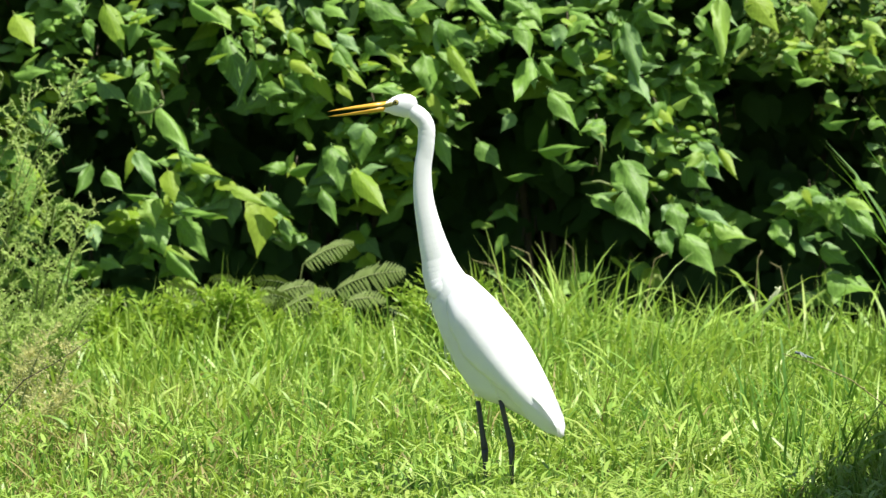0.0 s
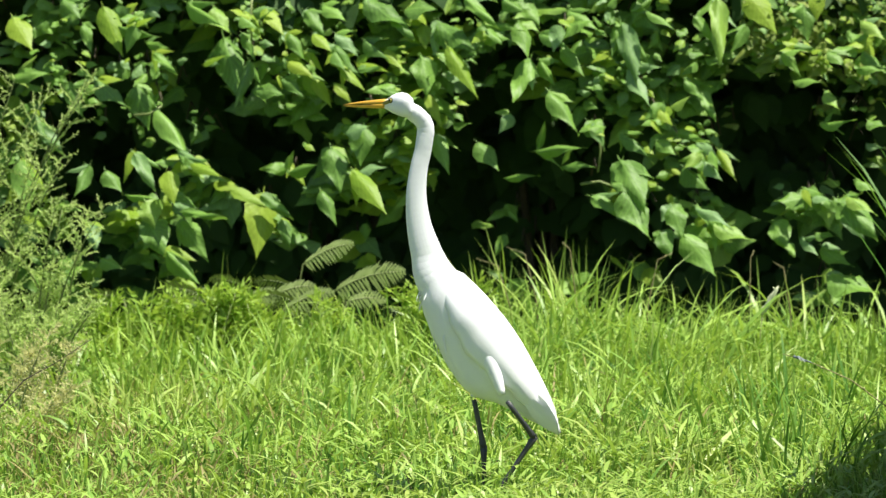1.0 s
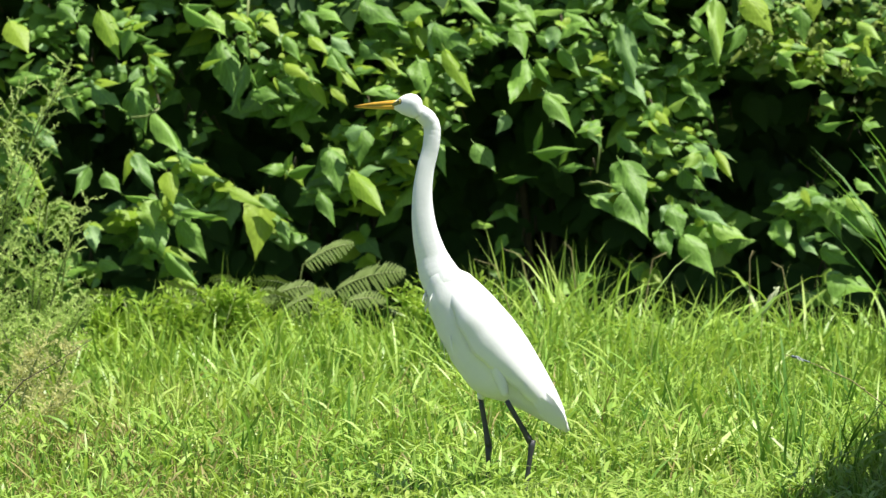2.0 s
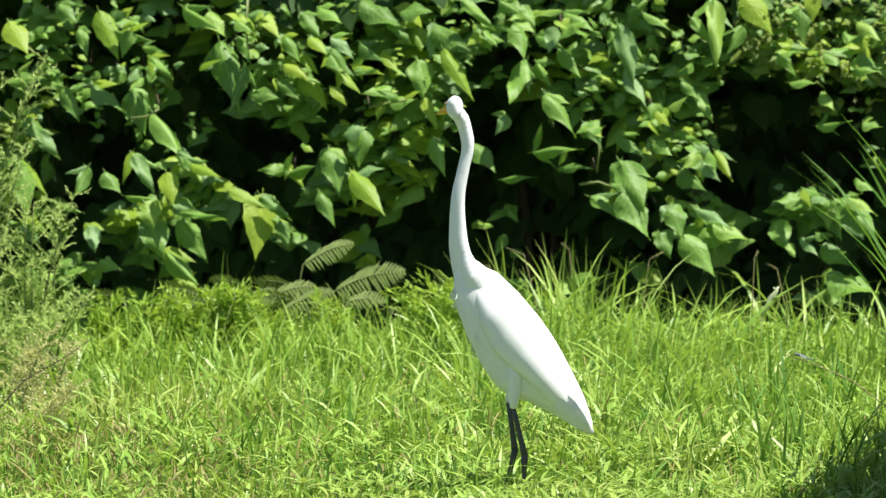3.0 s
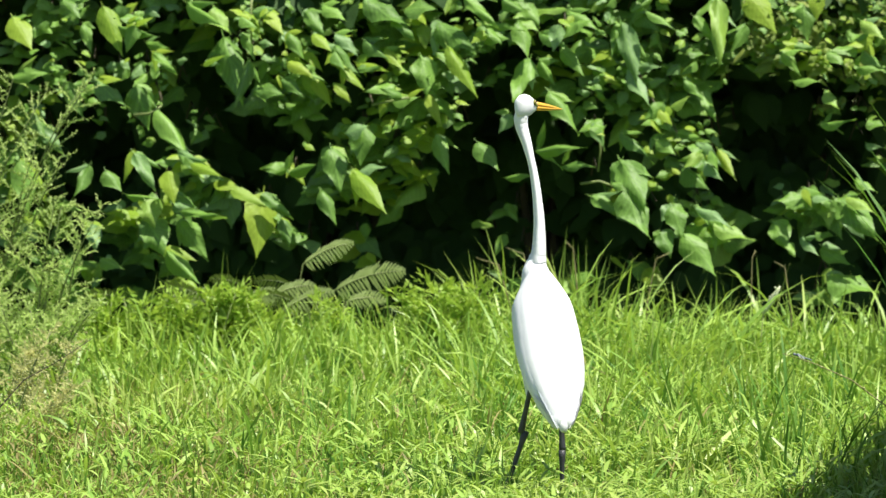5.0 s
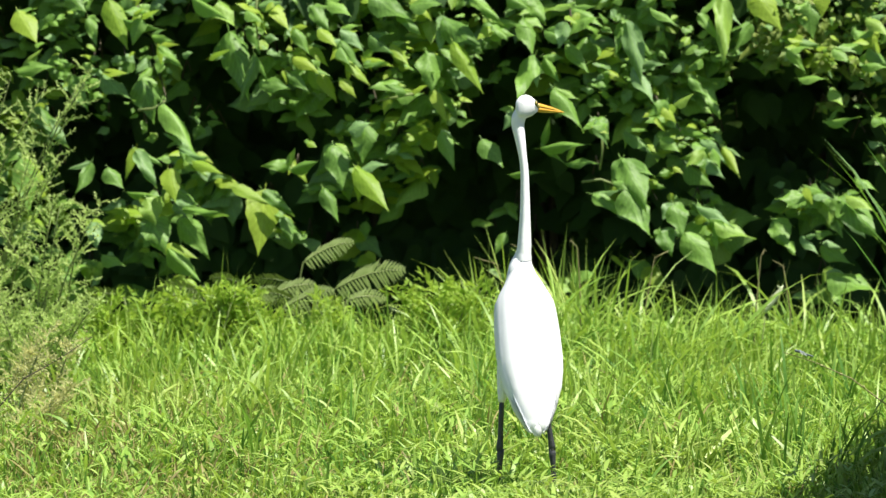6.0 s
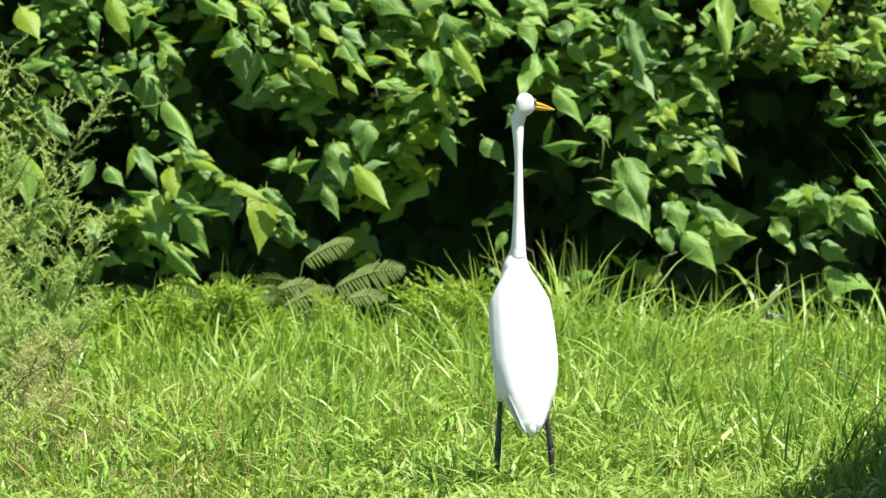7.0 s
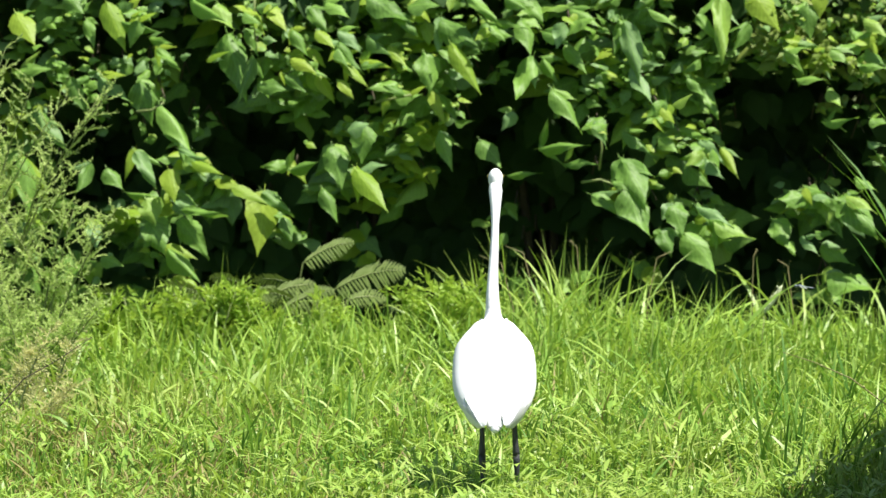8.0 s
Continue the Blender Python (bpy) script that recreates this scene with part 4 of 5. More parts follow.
    for i in range(NECK_PIECES):
        s0, half = (i + 0.5) / NECK_PIECES, 0.021
        bm = bmesh.new()
        rings = []
        for j in range(7):
            u = -1 + j / 3
            s = min(1, max(0, s0 + u * half / 0.5))
            bend = min(1, max(0, (s0 - 0.76) / 0.1))       # the pieces of the bent nape are rounder
            r = neck_radius(s) * (1 - 0.03 * (1 - bend) * abs(u) ** 8 - 0.18 * bend * max(0, abs(u) - 0.3) ** 2 / 0.49)
            flat = 0.46 + 0.36 * max(0, 0.24 - s) / 0.24 + 0.42 * max(0, s - 0.72) / 0.28
            rings.append([Vector((math.cos(k * math.tau / 18) * r, math.sin(k * math.tau / 18) * r * flat, u * half)) for k in range(18)])
        loft(bm, rings, cap=False)
        parts["neck"].append(part("neck_piece", bm, FEATHER, egret))

    # head
    bm = bmesh.new()
    rings = []
    for x, w, up, dn in ((-0.036, 0.006, 0.004, 0.022), (-0.032, 0.0125, 0.015, 0.03), (-0.02, 0.017, 0.0232, 0.036), (-0.006, 0.0188, 0.026, 0.035), (0.01, 0.0185, 0.0243, 0.03), (0.024, 0.0152, 0.0195, 0.026), (0.036, 0.0112, 0.0125, 0.0195), (0.047, 0.0082, 0.0075, 0.015), (0.055, 0.005, 0.002, 0.0115)):
        rings.append([Vector((x, math.sin(k * math.tau / 20) * w, (up if math.cos(k * math.tau / 20) > 0 else dn) * math.cos(k * math.tau / 20))) for k in range(20)])
    loft(bm, rings)
    head = part("head", bm, FEATHER, egret)
    parts["head"] = head
    tip = 0.188
    bm = bmesh.new()
    rings = []
    for q, w, h in ((0, 0.0095, 0.0118), (0.25, 0.0078, 0.0105), (0.55, 0.0056, 0.008), (0.85, 0.0026, 0.0038), (1, 0.0005, 0.0006)):
        x, z0 = 0.04 + (tip - 0.04) * q, -0.001 - 0.002 * q
        rings.append([Vector((x, math.sin(k * math.tau / 12) * w, z0 + max(0, math.cos(k * math.tau / 12)) * h)) for k in range(12)])
    loft(bm, rings)
    part("upper_bill", bm, BILL, head, "long pointed yellow upper bill")
    bm = bmesh.new()
    rings = []
    for q, w, h in ((0, 0.009, 0.011), (0.3, 0.0072, 0.0096), (0.6, 0.005, 0.0068), (0.88, 0.0024, 0.0034), (1, 0.0005, 0.0006)):
        x = (tip - 0.044) * q
        rings.append([Vector((x, math.sin(k * math.tau / 12) * w, min(0, math.cos(k * math.tau / 12)) * h - 0.0012)) for k in range(12)])
    loft(bm, rings)
    parts["lower_bill"] = part("lower_bill", bm, BILL, head, "yellow lower bill")
    for sgn in (1, -1):
        bm = bmesh.new()
        rings = []
        for x, y, z, h in ((0.021, 0.0164, 0.0045, 0.004), (0.03, 0.0139, 0.003, 0.0052), (0.041, 0.0104, 0.001, 0.005), (0.052, 0.0074, 0.0, 0.002)):
            rings.append([Vector((x, sgn * (y + 0.0012 * math.sin(k * math.tau / 8)), z + math.cos(k * math.tau / 8) * h)) for k in range(8)])
        loft(bm, rings)
        part("lore", bm, LORE, head, "bare greenish-yellow skin before the eye")
        bm = bmesh.new()
        bmesh.ops.create_uvsphere(bm, u_segments=14, v_segments=10, radius=0.0058, matrix=Matrix.Translation((0.0165, sgn * 0.016, 0.007)))
        part("eye", bm, EYE, head, "pale yellow eye")
        bm = bmesh.new()
        bmesh.ops.create_uvsphere(bm, u_segments=10, v_segments=8, radius=0.0036, matrix=Matrix.Translation((0.0172, sgn * 0.0192, 0.0072)))
        part("pupil", bm, PUPIL, head)
        bm = bmesh.new()
        loft(bm, [[Vector((0.0168 + math.cos(k * math.tau / 14) * r, sgn * y, 0.007 + math.sin(k * math.tau / 14) * r)) for k in range(14)] for r, y in ((0.0074, 0.0172), (0.007, 0.0186), (0.0052, 0.0194))], cap=False)
        part("eye_rim", bm, EYE_RING, head, "thin dark rim of the eye")

    # legs
    for side in ("left", "right"):
        bm = bmesh.new()                                   # thigh feathers, ending above the bare leg
        tube(bm, [(0, 0, z) for z in (0.0, 0.01, 0.03, 0.055, 0.085, 0.11, 0.128, 0.136)], (0.0078, 0.0105, 0.014, 0.018, 0.021, 0.02, 0.013, 0.003), 16)
        parts["thigh_" + side] = part("thigh", bm, FEATHER, egret, "white feathered thigh")
        bm = bmesh.new()
        tube(bm, [(0, 0, 0), (0, 0, 0.012), (0, 0, 0.03), (0, 0, 0.06), (0, 0, 0.095), (0, 0, 0.122)], (0.0088, 0.0088, 0.0072, 0.0064, 0.0066, 0.006), 10)
        parts["upper_" + side] = part("upper_leg", bm, BLACK_LEG, egret, "bare black upper leg")
        bm = bmesh.new()
        tube(bm, [(0, 0, 0), (0, 0, 0.02), (0, 0, 0.06), (0, 0, 0.13), (0, 0, 0.152), (0, 0, SHIN + 0.004)], (0.008, 0.006, 0.0058, 0.0064, 0.0086, 0.0088), 10)
        shin = part("lower_leg", bm, BLACK_LEG, egret, "scaly black lower leg")
        parts["lower_" + side] = shin
        foot = part("foot", (lambda b: (bmesh.ops.create_icosphere(b, subdivisions=2, radius=0.0085), b)[1])(bmesh.new()), BLACK_LEG, egret, "black foot")
        parts["foot_" + side] = foot
        for a, ln in ((0, 0.085), (28, 0.078), (-28, 0.074), (180, 0.05)):
            bm = bmesh.new()
            ca, sa = math.cos(radians(a)), math.sin(radians(a))
            tube(bm, [(0, 0, 0.002), (ca * ln * 0.4, sa * ln * 0.4, 0.004), (ca * ln * 0.8, sa * ln * 0.8, 0.0), (ca * ln, sa * ln, -0.003)], (0.0055, 0.0045, 0.0035, 0.001), 7)
            part("toe", bm, BLACK_LEG, foot)
    return parts


def neck_radius(s):
    table = ((0, 0.034), (0.05, 0.047), (0.11, 0.053), (0.18, 0.0475), (0.25, 0.0395), (0.38, 0.0312), (0.5, 0.026), (0.64, 0.0222), (0.75, 0.0208), (0.88, 0.0215), (0.94, 0.0225), (1, 0.016))
    for (a, u), (b, v) in zip(table, table[1:]):
        if s <= b:
            return u + (v - u) * (s - a) / (b - a)
    return table[-1][1]


EGRET = make_egret()
ROWS = {}


def keep(key, t, m):
    ROWS.setdefault(key, []).append((t, m))


def frame_of(x, up):
    """A pose whose x axis points along x and whose z axis leans to up."""
    x = x.normalized()
    y = up.cross(x).normalized()
    return Matrix((x, y, x.cross(y))).transposed().to_4x4()


def spline(points, s):
    """Smooth curve through points, s from 0 to 1."""
    n = len(points) - 1
    q = min(int(s * n), n - 1)
    f = s * n - q
    p0, p1, p2, p3 = points[max(q - 1, 0)], points[q], points[q + 1], points[min(q + 2, n)]
    return 0.5 * (2 * p1 + (p2 - p0) * f + (2 * p0 - 5 * p1 + 4 * p2 - p3) * f * f + (3 * p1 - p0 - 3 * p2 + p3) * f ** 3)


def beyond(p, y):
    """The place at distance y on the line of sight to p, which is given across the bird's plane."""
    return Vector((p[0] * y / PLANE, y, 1.5 + (p[1] - 1.5) * y / PLANE))


def stance(t, base, tail, neck, head, bill, turned, reach, hip_l, ankle_l, foot_l, hip_r, ankle_r, foot_r, spread, gape):
    """One moment of the bird, across and up in metres: the neck's root, the tail's tip, the neck's line, the head and the bill's tip
    (turned: how far the bill points away), the neck's reach away, hips, ankles and feet, the wings' spread, the bill's gape in degrees."""
    dx, dz = base[0] - tail[0], base[1] - tail[1]
    dy = math.sqrt(max(0.0, BODY_LENGTH ** 2 - dx * dx - dz * dz))
    neck_end, tail_end = beyond(base, PLANE + dy / 2), beyond(tail, PLANE - dy / 2)
    mid = (neck_end + tail_end) / 2
    root = Vector((mid.x, PLANE, 0))
    keep("egret", t, Matrix.Translation(root))
    ahead = (neck_end - tail_end).normalized() * BODY_LENGTH
    up = Vector((0, 0, 1))
    trunk = Matrix.Translation(mid - root) @ frame_of(ahead, up)
    keep("body", t, trunk)
    keep("mantle", t, trunk @ pose(0, 0, 0.004 * spread))
    shoulder = Matrix.Translation((0.17, 0, 0.03))
    for side, sgn in (("left", 1), ("right", -1)):
        swing = pose(0, sgn * 0.025 * spread, -0.006 * spread, 0, 2 * spread, sgn * 1.2 * spread)
        keep("wing_" + side, t, trunk @ shoulder @ swing @ shoulder.inverted())
    # neck
    y0 = PLANE + dy / 2
    away = ahead.normalized()
    foot_of_neck = mid + ahead * 0.5
    pts = [foot_of_neck - away * 0.07, foot_of_neck]
    hd = beyond(head, y0 + reach)
    for k, (x, z) in enumerate(neck):
        f = (k + 1) / (len(neck) + 1)
        pts.append(beyond((x, z), y0 + reach * f))
    beak = Vector((bill[0] - head[0], 0, bill[1] - head[1]))
    beak.y = turned * math.sqrt(max(0.0, 0.186 ** 2 - beak.x ** 2 - beak.z ** 2))
    beak.normalize()
    pts.append(hd - beak * 0.012 - Vector((0, 0, 0.006)))
    fine = [spline(pts, k / 120) for k in range(121)]
    run = [0.0]
    for a, b in zip(fine, fine[1:]):
        run.append(run[-1] + (b - a).length)

    def along(s):
        d = s * run[-1]
        for k in range(120):
            if run[k + 1] >= d:
                return fine[k].lerp(fine[k + 1], (d - run[k]) / max(1e-6, run[k + 1] - run[k]))
        return fine[-1]

    facing = radians(np.interp(t, (1.7, 2.8, 3.4, 3.6), (0, 45, 75, 95)))
    for i in range(NECK_PIECES):
        s = (i + 0.5) / NECK_PIECES
        p, d = along(s), along(min(1, s + 0.03)) - along(max(0, s - 0.03))
        d.normalize()
        front = Vector((-math.cos(facing), math.sin(facing), 0)).lerp(Vector((beak.x, beak.y, 0)).normalized(), max(0.0, s - 0.75) * 1.2)
        front = (front - d * front.dot(d)).normalized()
        turn = Matrix((front, d.cross(front), d)).transposed().to_4x4()
        keep("neck%d" % i, t, Matrix.Translation(p - root) @ turn)
    keep("head", t, Matrix.Translation(hd - root) @ frame_of(beak, up))
    keep("lower_bill", t, pose(0.044, 0, -0.001, 0, gape, 0))
    # legs
    level = Vector((dx, dy, 0)).normalized()
    across = Vector((-level.y, level.x, 0))
    for side, sgn, thigh, ankle, foot in (("left", 1, hip_l, ankle_l, foot_l), ("right", -1, hip_r, ankle_r, foot_r)):
        side_y = PLANE + sgn * across.y * 0.035
        a = Vector((ankle[0], side_y, ankle[1]))
        d = Vector((foot[0], side_y, foot[1])) - a
        if ankle[1] < 0.16:
            d.z = -ankle[1]
        d = d.normalized()
        sole = a + d * SHIN
        out = 0.05 * np.interp(t, (0.5, 1.0, 1.7, 2.25), (0, 1, 1, 0)) if side == "left" else 0.0
        hip = Vector((thigh[0], side_y + across.y * out, thigh[1]))
        turn = (-d).to_track_quat("Z", "Y").to_matrix().to_4x4()
        keep("lower_" + side, t, Matrix.Translation(sole - root) @ turn)
        keep("foot_" + side, t, Matrix.Translation(Vector((sole.x, sole.y, max(0.012, sole.z))) - root) @ frame_of(level, up))
        rise = hip - a
        turn = rise.to_track_quat("Z", "Y").to_matrix().to_4x4()
        keep("upper_" + side, t, Matrix.Translation(a - root) @ turn)
        inward = (mid + ahead * 0.06 + across * sgn * 0.05 - up * 0.01) - hip
        turn = (rise.normalized() * 0.15 + inward.normalized()).to_track_quat("Z", "Y").to_matrix().to_4x4()
        keep("thigh_" + side, t, Matrix.Translation(hip - root) @ turn)


# the bird's stances, moment by moment
stance(0.00, (0.008, 0.551), (0.293, 0.171), [(-0.017, 0.621), (-0.035, 0.691), (-0.048, 0.761), (-0.050, 0.831), (-0.042, 0.894), (-0.045, 0.946)],
       (-0.099, 0.992), (-0.283, 0.977), 0.0, 0.02, (0.142, 0.263), (0.170, 0.143), (0.170, 0.076), (0.085, 0.263), (0.104, 0.132), (0.109, 0.076), 0.00, 5)
stance(0.30, (0.008, 0.551), (0.294, 0.171), [(-0.017, 0.621), (-0.036, 0.691), (-0.049, 0.761), (-0.052, 0.831), (-0.042, 0.894), (-0.045, 0.946)],
       (-0.099, 0.992), (-0.282, 0.977), 0.0, 0.02, (0.143, 0.263), (0.171, 0.136), (0.171, 0.076), (0.085, 0.263), (0.104, 0.132), (0.109, 0.076), 0.00, 5)
stance(0.50, (-0.003, 0.558), (0.296, 0.173), [(-0.029, 0.621), (-0.048, 0.691), (-0.057, 0.761), (-0.054, 0.831), (-0.043, 0.894), (-0.046, 0.946)],
       (-0.099, 0.990), (-0.254, 0.986), 1.0, 0.00, (0.146, 0.260), (0.188, 0.136), (0.182, 0.076), (0.085, 0.259), (0.107, 0.132), (0.109, 0.076), 0.00, 1)
stance(0.70, (-0.013, 0.561), (0.292, 0.174), [(-0.041, 0.628), (-0.055, 0.691), (-0.063, 0.761), (-0.059, 0.831), (-0.046, 0.894), (-0.046, 0.946)],
       (-0.102, 0.992), (-0.251, 0.985), 1.0, 0.00, (0.142, 0.266), (0.188, 0.136), (0.177, 0.076), (0.083, 0.262), (0.104, 0.132), (0.107, 0.076), 0.00, 1)
stance(1.00, (-0.020, 0.565), (0.289, 0.174), [(-0.042, 0.628), (-0.060, 0.698), (-0.066, 0.768), (-0.060, 0.831), (-0.047, 0.894), (-0.047, 0.946)],
       (-0.105, 0.996), (-0.248, 0.989), 1.0, 0.00, (0.146, 0.280), (0.226, 0.169), (0.163, 0.076), (0.076, 0.262), (0.101, 0.136), (0.105, 0.076), 0.00, 1)
stance(1.30, (-0.021, 0.565), (0.294, 0.177), [(-0.043, 0.628), (-0.062, 0.698), (-0.066, 0.768), (-0.060, 0.831), (-0.046, 0.894), (-0.047, 0.946)],
       (-0.105, 0.996), (-0.248, 0.989), 1.0, 0.00, (0.170, 0.291), (0.258, 0.197), (0.170, 0.076), (0.076, 0.262), (0.101, 0.136), (0.105, 0.076), 0.00, 1)
stance(1.50, (-0.021, 0.565), (0.296, 0.179), [(-0.043, 0.628), (-0.062, 0.698), (-0.066, 0.768), (-0.060, 0.831), (-0.046, 0.894), (-0.047, 0.946)],
       (-0.105, 0.996), (-0.248, 0.989), 1.0, 0.00, (0.163, 0.291), (0.247, 0.193), (0.202, 0.073), (0.076, 0.262), (0.101, 0.136), (0.105, 0.076), 0.00, 1)
stance(1.70, (-0.018, 0.565), (0.296, 0.179), [(-0.042, 0.628), (-0.062, 0.698), (-0.066, 0.768), (-0.060, 0.831), (-0.047, 0.894), (-0.049, 0.946)],
       (-0.105, 0.996), (-0.248, 0.989), 1.0, 0.00, (0.153, 0.281), (0.230, 0.174), (0.205, 0.066), (0.078, 0.262), (0.104, 0.136), (0.107, 0.076), 0.00, 1)
stance(2.25, (0.008, 0.565), (0.331, 0.179), [(-0.017, 0.628), (-0.028, 0.698), (-0.031, 0.768), (-0.022, 0.831), (-0.006, 0.894), (-0.008, 0.946)],
       (-0.054, 0.990), (-0.173, 0.979), 1.0, 0.00, (0.163, 0.270), (0.213, 0.150), (0.202, 0.059), (0.113, 0.253), (0.128, 0.143), (0.118, 0.094), 0.00, 1)
stance(2.80, (0.043, 0.565), (0.363, 0.179), [(0.014, 0.628), (0.010, 0.698), (0.010, 0.768), (0.022, 0.831), (0.034, 0.890), (0.025, 0.943)],
       (-0.004, 0.988), (-0.056, 0.963), 1.0, 0.03, (0.170, 0.245), (0.205, 0.125), (0.202, 0.059), (0.153, 0.253), (0.174, 0.132), (0.149, 0.073), 0.00, 0)
stance(3.00, (0.067, 0.565), (0.369, 0.177), [(0.042, 0.628), (0.036, 0.698), (0.038, 0.768), (0.050, 0.831), (0.061, 0.890), (0.050, 0.946)],
       (0.028, 0.988), (-0.017, 0.963), 1.0, 0.03, (0.174, 0.242), (0.202, 0.125), (0.199, 0.066), (0.163, 0.249), (0.179, 0.129), (0.149, 0.076), 0.00, 0)
stance(3.20, (0.085, 0.565), (0.376, 0.183), [(0.062, 0.628), (0.055, 0.698), (0.054, 0.768), (0.066, 0.831), (0.073, 0.890), (0.060, 0.946)],
       (0.033, 0.989), (0.006, 0.964), 1.0, 0.03, (0.177, 0.249), (0.212, 0.129), (0.203, 0.059), (0.193, 0.277), (0.231, 0.150), (0.161, 0.076), 0.00, 0)
stance(3.40, (0.099, 0.565), (0.380, 0.186), [(0.076, 0.628), (0.068, 0.698), (0.067, 0.768), (0.075, 0.831), (0.078, 0.890), (0.067, 0.946)],
       (0.045, 0.986), (0.035, 0.963), 1.0, 0.03, (0.184, 0.245), (0.216, 0.129), (0.219, 0.080), (0.282, 0.249), (0.317, 0.179), (0.288, 0.080), 0.00, 0)
stance(3.50, (0.102, 0.568), (0.381, 0.186), [(0.088, 0.628), (0.081, 0.698), (0.078, 0.768), (0.078, 0.831), (0.074, 0.890), (0.066, 0.946)],
       (0.053, 0.985), (0.087, 0.965), 1.0, 0.03, (0.186, 0.242), (0.219, 0.129), (0.222, 0.080), (0.282, 0.235), (0.310, 0.169), (0.289, 0.084), 0.00, 0)
stance(3.60, (0.106, 0.571), (0.373, 0.180), [(0.106, 0.628), (0.106, 0.698), (0.106, 0.768), (0.103, 0.831), (0.098, 0.890), (0.088, 0.943)],
       (0.092, 0.985), (0.181, 0.971), 1.0, 0.02, (0.191, 0.242), (0.222, 0.129), (0.223, 0.080), (0.261, 0.239), (0.296, 0.143), (0.289, 0.087), 0.00, 0)
stance(3.80, (0.141, 0.571), (0.366, 0.180), [(0.136, 0.628), (0.140, 0.698), (0.145, 0.768), (0.148, 0.831), (0.147, 0.894), (0.141, 0.946)],
       (0.155, 0.993), (0.246, 0.981), 1.0, 0.02, (0.192, 0.242), (0.223, 0.129), (0.226, 0.080), (0.261, 0.239), (0.289, 0.143), (0.292, 0.087), 0.00, 0)
stance(4.00, (0.165, 0.569), (0.363, 0.183), [(0.166, 0.628), (0.171, 0.698), (0.175, 0.768), (0.175, 0.831), (0.170, 0.894), (0.163, 0.946)],
       (0.174, 0.990), (0.271, 0.977), 1.0, 0.02, (0.207, 0.242), (0.236, 0.129), (0.233, 0.078), (0.272, 0.225), (0.290, 0.136), (0.293, 0.076), 0.00, 0)
stance(4.20, (0.190, 0.565), (0.360, 0.186), [(0.196, 0.628), (0.201, 0.698), (0.203, 0.768), (0.200, 0.831), (0.193, 0.894), (0.186, 0.946)],
       (0.195, 0.992), (0.296, 0.977), 1.0, 0.02, (0.223, 0.242), (0.250, 0.129), (0.240, 0.076), (0.282, 0.211), (0.293, 0.129), (0.295, 0.066), 0.00, 0)
stance(4.50, (0.237, 0.569), (0.346, 0.191), [(0.234, 0.628), (0.233, 0.698), (0.232, 0.768), (0.223, 0.831), (0.207, 0.894), (0.194, 0.946)],
       (0.202, 0.989), (0.301, 0.974), 1.0, 0.02, (0.240, 0.260), (0.268, 0.143), (0.236, 0.076), (0.296, 0.200), (0.297, 0.125), (0.297, 0.066), 0.00, 0)
stance(4.70, (0.241, 0.565), (0.331, 0.195), [(0.245, 0.628), (0.245, 0.698), (0.239, 0.768), (0.228, 0.831), (0.211, 0.894), (0.195, 0.946)],
       (0.204, 0.992), (0.299, 0.975), 1.0, 0.02, (0.237, 0.270), (0.244, 0.207), (0.170, 0.066), (0.301, 0.200), (0.301, 0.129), (0.300, 0.066), 0.00, 0)
stance(5.20, (0.218, 0.568), (0.278, 0.183), [(0.224, 0.628), (0.225, 0.698), (0.222, 0.768), (0.215, 0.831), (0.201, 0.894), (0.190, 0.946)],
       (0.201, 0.990), (0.299, 0.975), 1.0, 0.02, (0.198, 0.259), (0.170, 0.150), (0.142, 0.076), (0.282, 0.197), (0.289, 0.129), (0.290, 0.070), 0.00, 0)
stance(5.80, (0.196, 0.569), (0.240, 0.174), [(0.203, 0.628), (0.205, 0.698), (0.205, 0.768), (0.203, 0.831), (0.193, 0.894), (0.186, 0.946)],
       (0.205, 0.986), (0.304, 0.964), 1.0, 0.02, (0.149, 0.249), (0.143, 0.129), (0.135, 0.076), (0.264, 0.193), (0.273, 0.129), (0.282, 0.076), 0.00, 0)
stance(6.50, (0.190, 0.570), (0.228, 0.174), [(0.197, 0.628), (0.200, 0.698), (0.200, 0.768), (0.197, 0.831), (0.190, 0.894), (0.186, 0.946)],
       (0.207, 0.986), (0.304, 0.964), 1.0, 0.02, (0.144, 0.249), (0.140, 0.129), (0.135, 0.078), (0.259, 0.202), (0.271, 0.129), (0.276, 0.084), 0.00, 0)
stance(6.80, (0.186, 0.573), (0.226, 0.174), [(0.192, 0.628), (0.194, 0.698), (0.194, 0.768), (0.191, 0.831), (0.187, 0.894), (0.186, 0.946)],
       (0.207, 0.986), (0.299, 0.965), 1.0, 0.02, (0.143, 0.249), (0.137, 0.129), (0.133, 0.080), (0.258, 0.207), (0.269, 0.129), (0.275, 0.085), 0.00, 0)
stance(7.00, (0.181, 0.576), (0.221, 0.174), [(0.186, 0.628), (0.187, 0.698), (0.187, 0.768), (0.187, 0.831), (0.186, 0.894), (0.186, 0.946)],
       (0.204, 0.989), (0.282, 0.968), 1.0, 0.02, (0.142, 0.249), (0.136, 0.129), (0.132, 0.080), (0.256, 0.214), (0.268, 0.129), (0.275, 0.087), 0.00, 0)
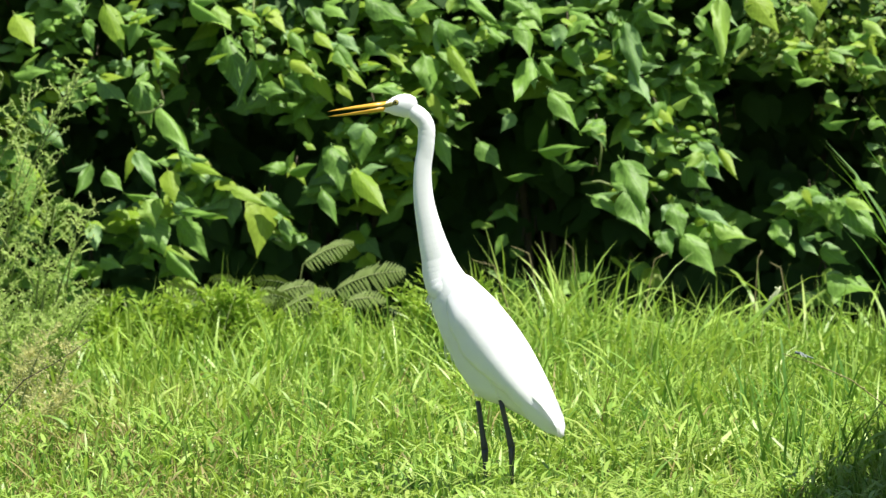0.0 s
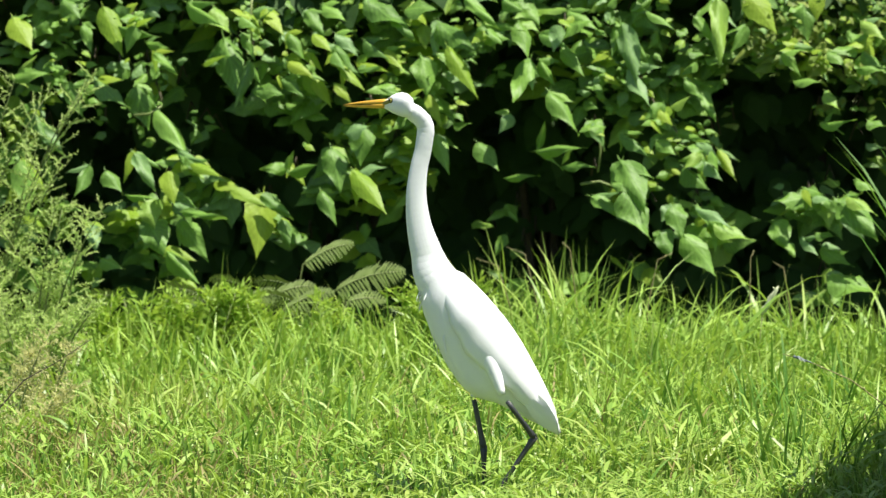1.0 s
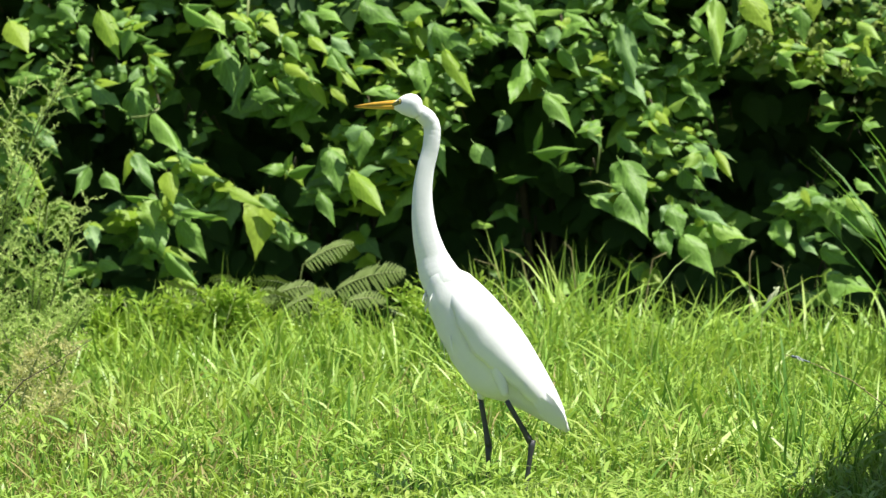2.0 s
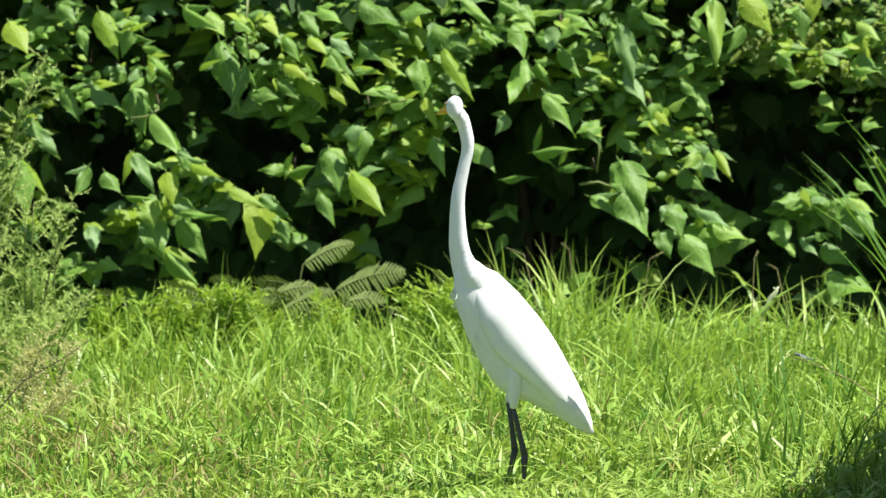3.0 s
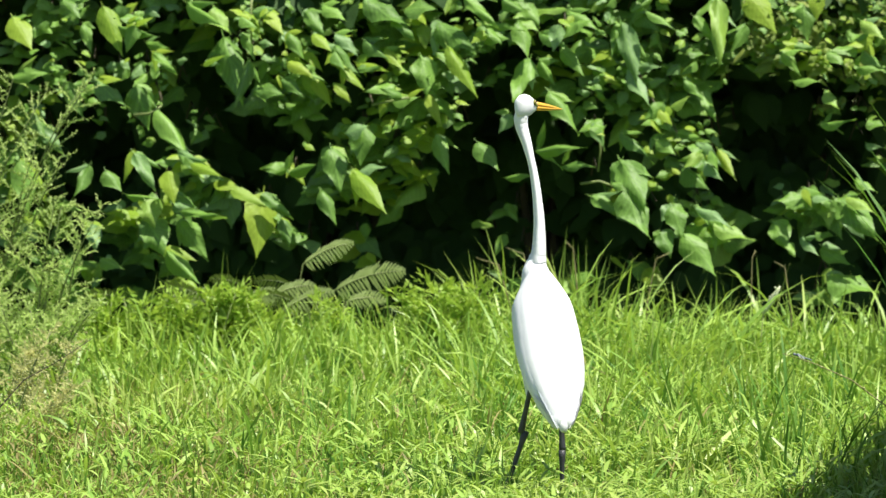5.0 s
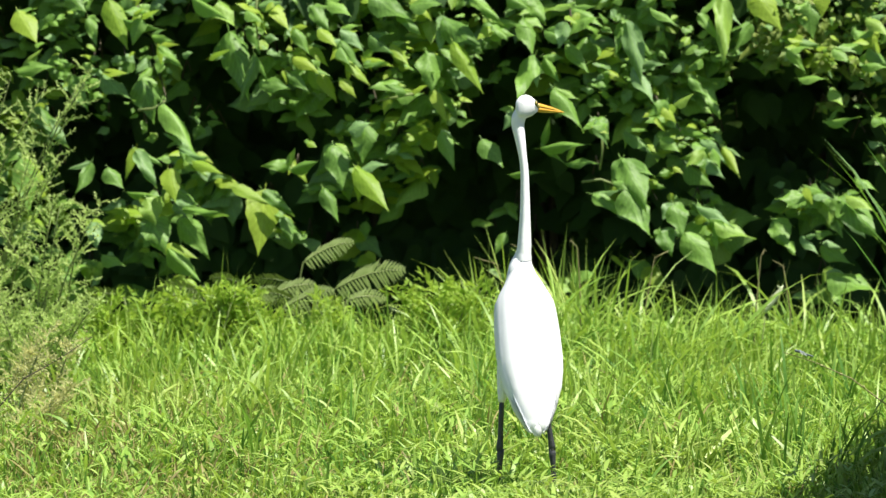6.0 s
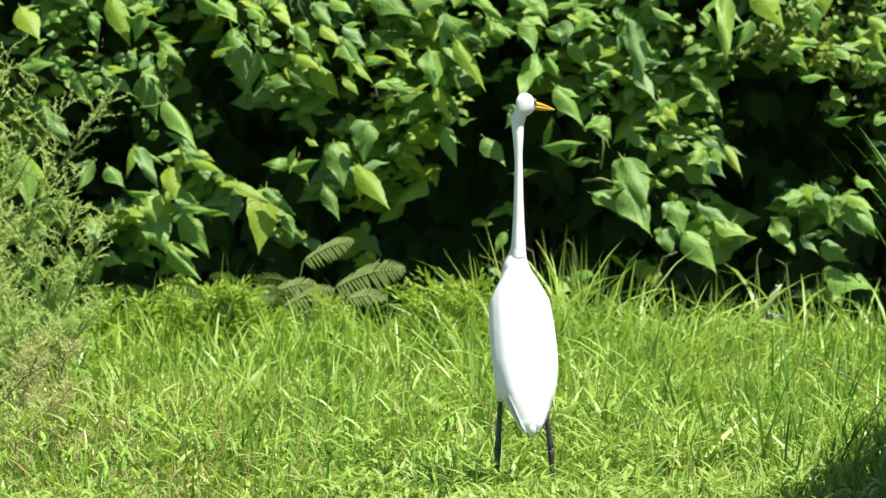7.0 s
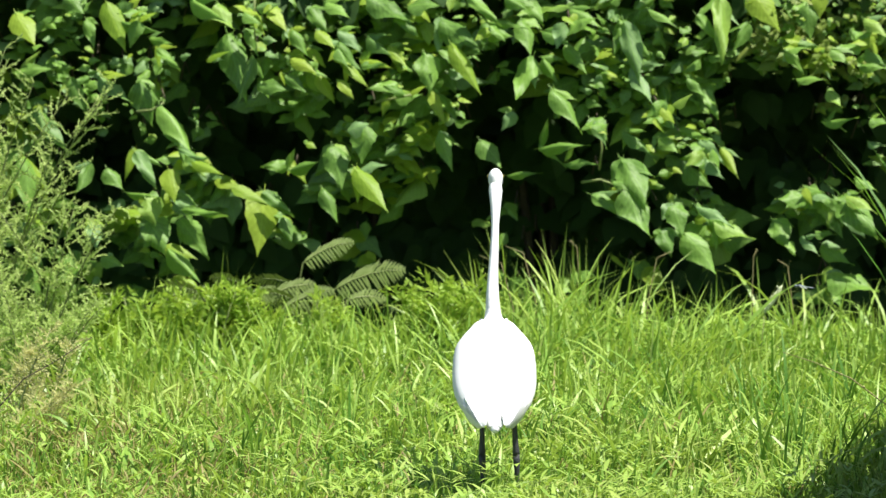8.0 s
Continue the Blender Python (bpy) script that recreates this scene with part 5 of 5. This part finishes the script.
stance(7.10, (0.179, 0.579), (0.217, 0.174), [(0.183, 0.628), (0.186, 0.698), (0.189, 0.768), (0.190, 0.831), (0.193, 0.894), (0.197, 0.950)],
       (0.201, 0.986), (0.204, 0.967), 1.0, 0.00, (0.142, 0.249), (0.136, 0.129), (0.132, 0.080), (0.256, 0.214), (0.268, 0.129), (0.275, 0.087), 0.00, 0)
stance(7.40, (0.163, 0.574), (0.194, 0.174), [(0.165, 0.628), (0.166, 0.698), (0.168, 0.768), (0.170, 0.831), (0.172, 0.894), (0.173, 0.950)],
       (0.173, 0.982), (0.170, 0.961), 1.0, 0.00, (0.125, 0.242), (0.126, 0.132), (0.125, 0.083), (0.237, 0.245), (0.265, 0.143), (0.272, 0.087), 0.00, 0)
stance(7.60, (0.150, 0.570), (0.176, 0.174), [(0.151, 0.628), (0.154, 0.698), (0.155, 0.768), (0.158, 0.831), (0.161, 0.894), (0.163, 0.950)],
       (0.165, 0.977), (0.163, 0.958), 1.0, 0.02, (0.114, 0.221), (0.116, 0.129), (0.118, 0.078), (0.226, 0.249), (0.254, 0.150), (0.261, 0.087), 0.10, 0)
stance(7.80, (0.126, 0.554), (0.156, 0.180), [(0.131, 0.621), (0.133, 0.691), (0.136, 0.761), (0.141, 0.831), (0.145, 0.887), (0.149, 0.932)],
       (0.152, 0.965), (0.152, 0.948), 1.0, 0.08, (0.101, 0.200), (0.107, 0.122), (0.109, 0.076), (0.212, 0.256), (0.237, 0.157), (0.243, 0.087), 0.20, 0)
stance(7.90, (0.126, 0.514), (0.151, 0.176), [(0.129, 0.600), (0.131, 0.663), (0.134, 0.733), (0.138, 0.803), (0.142, 0.852), (0.145, 0.898)],
       (0.147, 0.940), (0.147, 0.921), 1.0, 0.15, (0.101, 0.211), (0.107, 0.122), (0.107, 0.073), (0.199, 0.228), (0.213, 0.143), (0.217, 0.084), 0.35, 0)
stance(8.00, (0.126, 0.425), (0.129, 0.182), [(0.123, 0.502), (0.124, 0.565), (0.127, 0.628), (0.129, 0.684), (0.130, 0.733), (0.130, 0.768)],
       (0.130, 0.805), (0.130, 0.782), 1.0, 0.25, (0.097, 0.217), (0.097, 0.115), (0.101, 0.073), (0.175, 0.217), (0.182, 0.115), (0.187, 0.076), 1.00, 0)


# ---- everything that moves ----
GUST = [(0.0, 0.0), (0.5, -0.1), (1.0, -0.3), (1.5, -0.55), (2.2, -0.8), (3.0, -0.85), (3.5, -0.6), (4.0, -0.5), (4.5, -0.65), (5.2, -0.1), (6.0, 0.4), (6.5, 0.35), (7.0, 0.75), (7.5, 0.5), (8.0, 0.12)]
WEED_LEAN = [(0.0, 0.0), (0.5, 0.01), (1.0, 0.035), (1.5, 0.01), (2.2, -0.06), (2.8, -0.11), (3.2, -0.11), (3.6, -0.095), (4.0, -0.04), (4.5, 0.025), (5.2, 0.03), (5.8, 0.028), (6.2, 0.02), (6.6, 0.055), (7.0, 0.11), (7.4, 0.145), (7.7, 0.13), (8.0, 0.095)]

FLIGHT = [(0.0, 0.945, 0.300), (0.4, 0.939, 0.296), (0.8, 0.942, 0.291), (1.6, 0.933, 0.287), (2.8, 0.945, 0.300), (3.4, 0.942, 0.287), (4.0, 0.951, 0.293), (4.7, 0.942, 0.296), (5.8, 0.939, 0.290), (6.2, 0.954, 0.311), (6.5, 0.961, 0.300), (6.7, 0.969, 0.297), (6.8, 0.957, 0.330), (6.9, 0.910, 0.385), (7.0, 0.872, 0.397), (7.1, 0.871, 0.383), (7.2, 0.836, 0.362), (7.3, 0.812, 0.370), (7.4, 0.803, 0.394), (7.5, 0.821, 0.406), (7.6, 0.863, 0.412), (7.8, 0.899, 0.463), (7.9, 0.897, 0.469), (8.0, 0.944, 0.475)]      # the dragonfly: time, across, height


def motions():
    for key, rows in ROWS.items():
        ob = EGRET["neck"][int(key[4:])] if key.startswith("neck") else EGRET[key]
        walk(ob, rows)
    for ob, at, z, x in SWAYING:
        reach = 0.022 * min(1.2, max(0, (z - 0.42) / 0.55))
        lift = np.interp(x, (-1.0, -0.3, 0.5), (1.0, 0.6, 0.25))
        if abs(x) < 1.6 and reach > 0.003:
            walk(ob, [(t, Matrix.Translation(at + Vector((g * reach, 0, g * reach * lift)))) for t, g in GUST])
    for k, (ob, sway) in enumerate(TUFTS):
        at = ob.matrix_world.translation.copy()
        walk(ob, [(t, pose(at.x, at.y, at.z, 0, sway * (2.2 * g + 1.6 * math.sin(t * 4.3 + k * 1.3)), 0)) for t, g in GUST])
    for ob, share in ((WEED_NEAR, 1.0), (WEED_FAR, 1.0), (WEED_LOW, 0.7)):
        at = ob.matrix_world.translation.copy()
        walk(ob, [(t, pose(at.x, at.y, at.z, 0, math.degrees(g) * share, 0)) for t, g in WEED_LEAN])
    walk(DRAGONFLY, [(t, pose(x, 13.295, z, 0, 16 if t < 6.7 else 4, 0)) for t, x, z in FLIGHT])


motions()
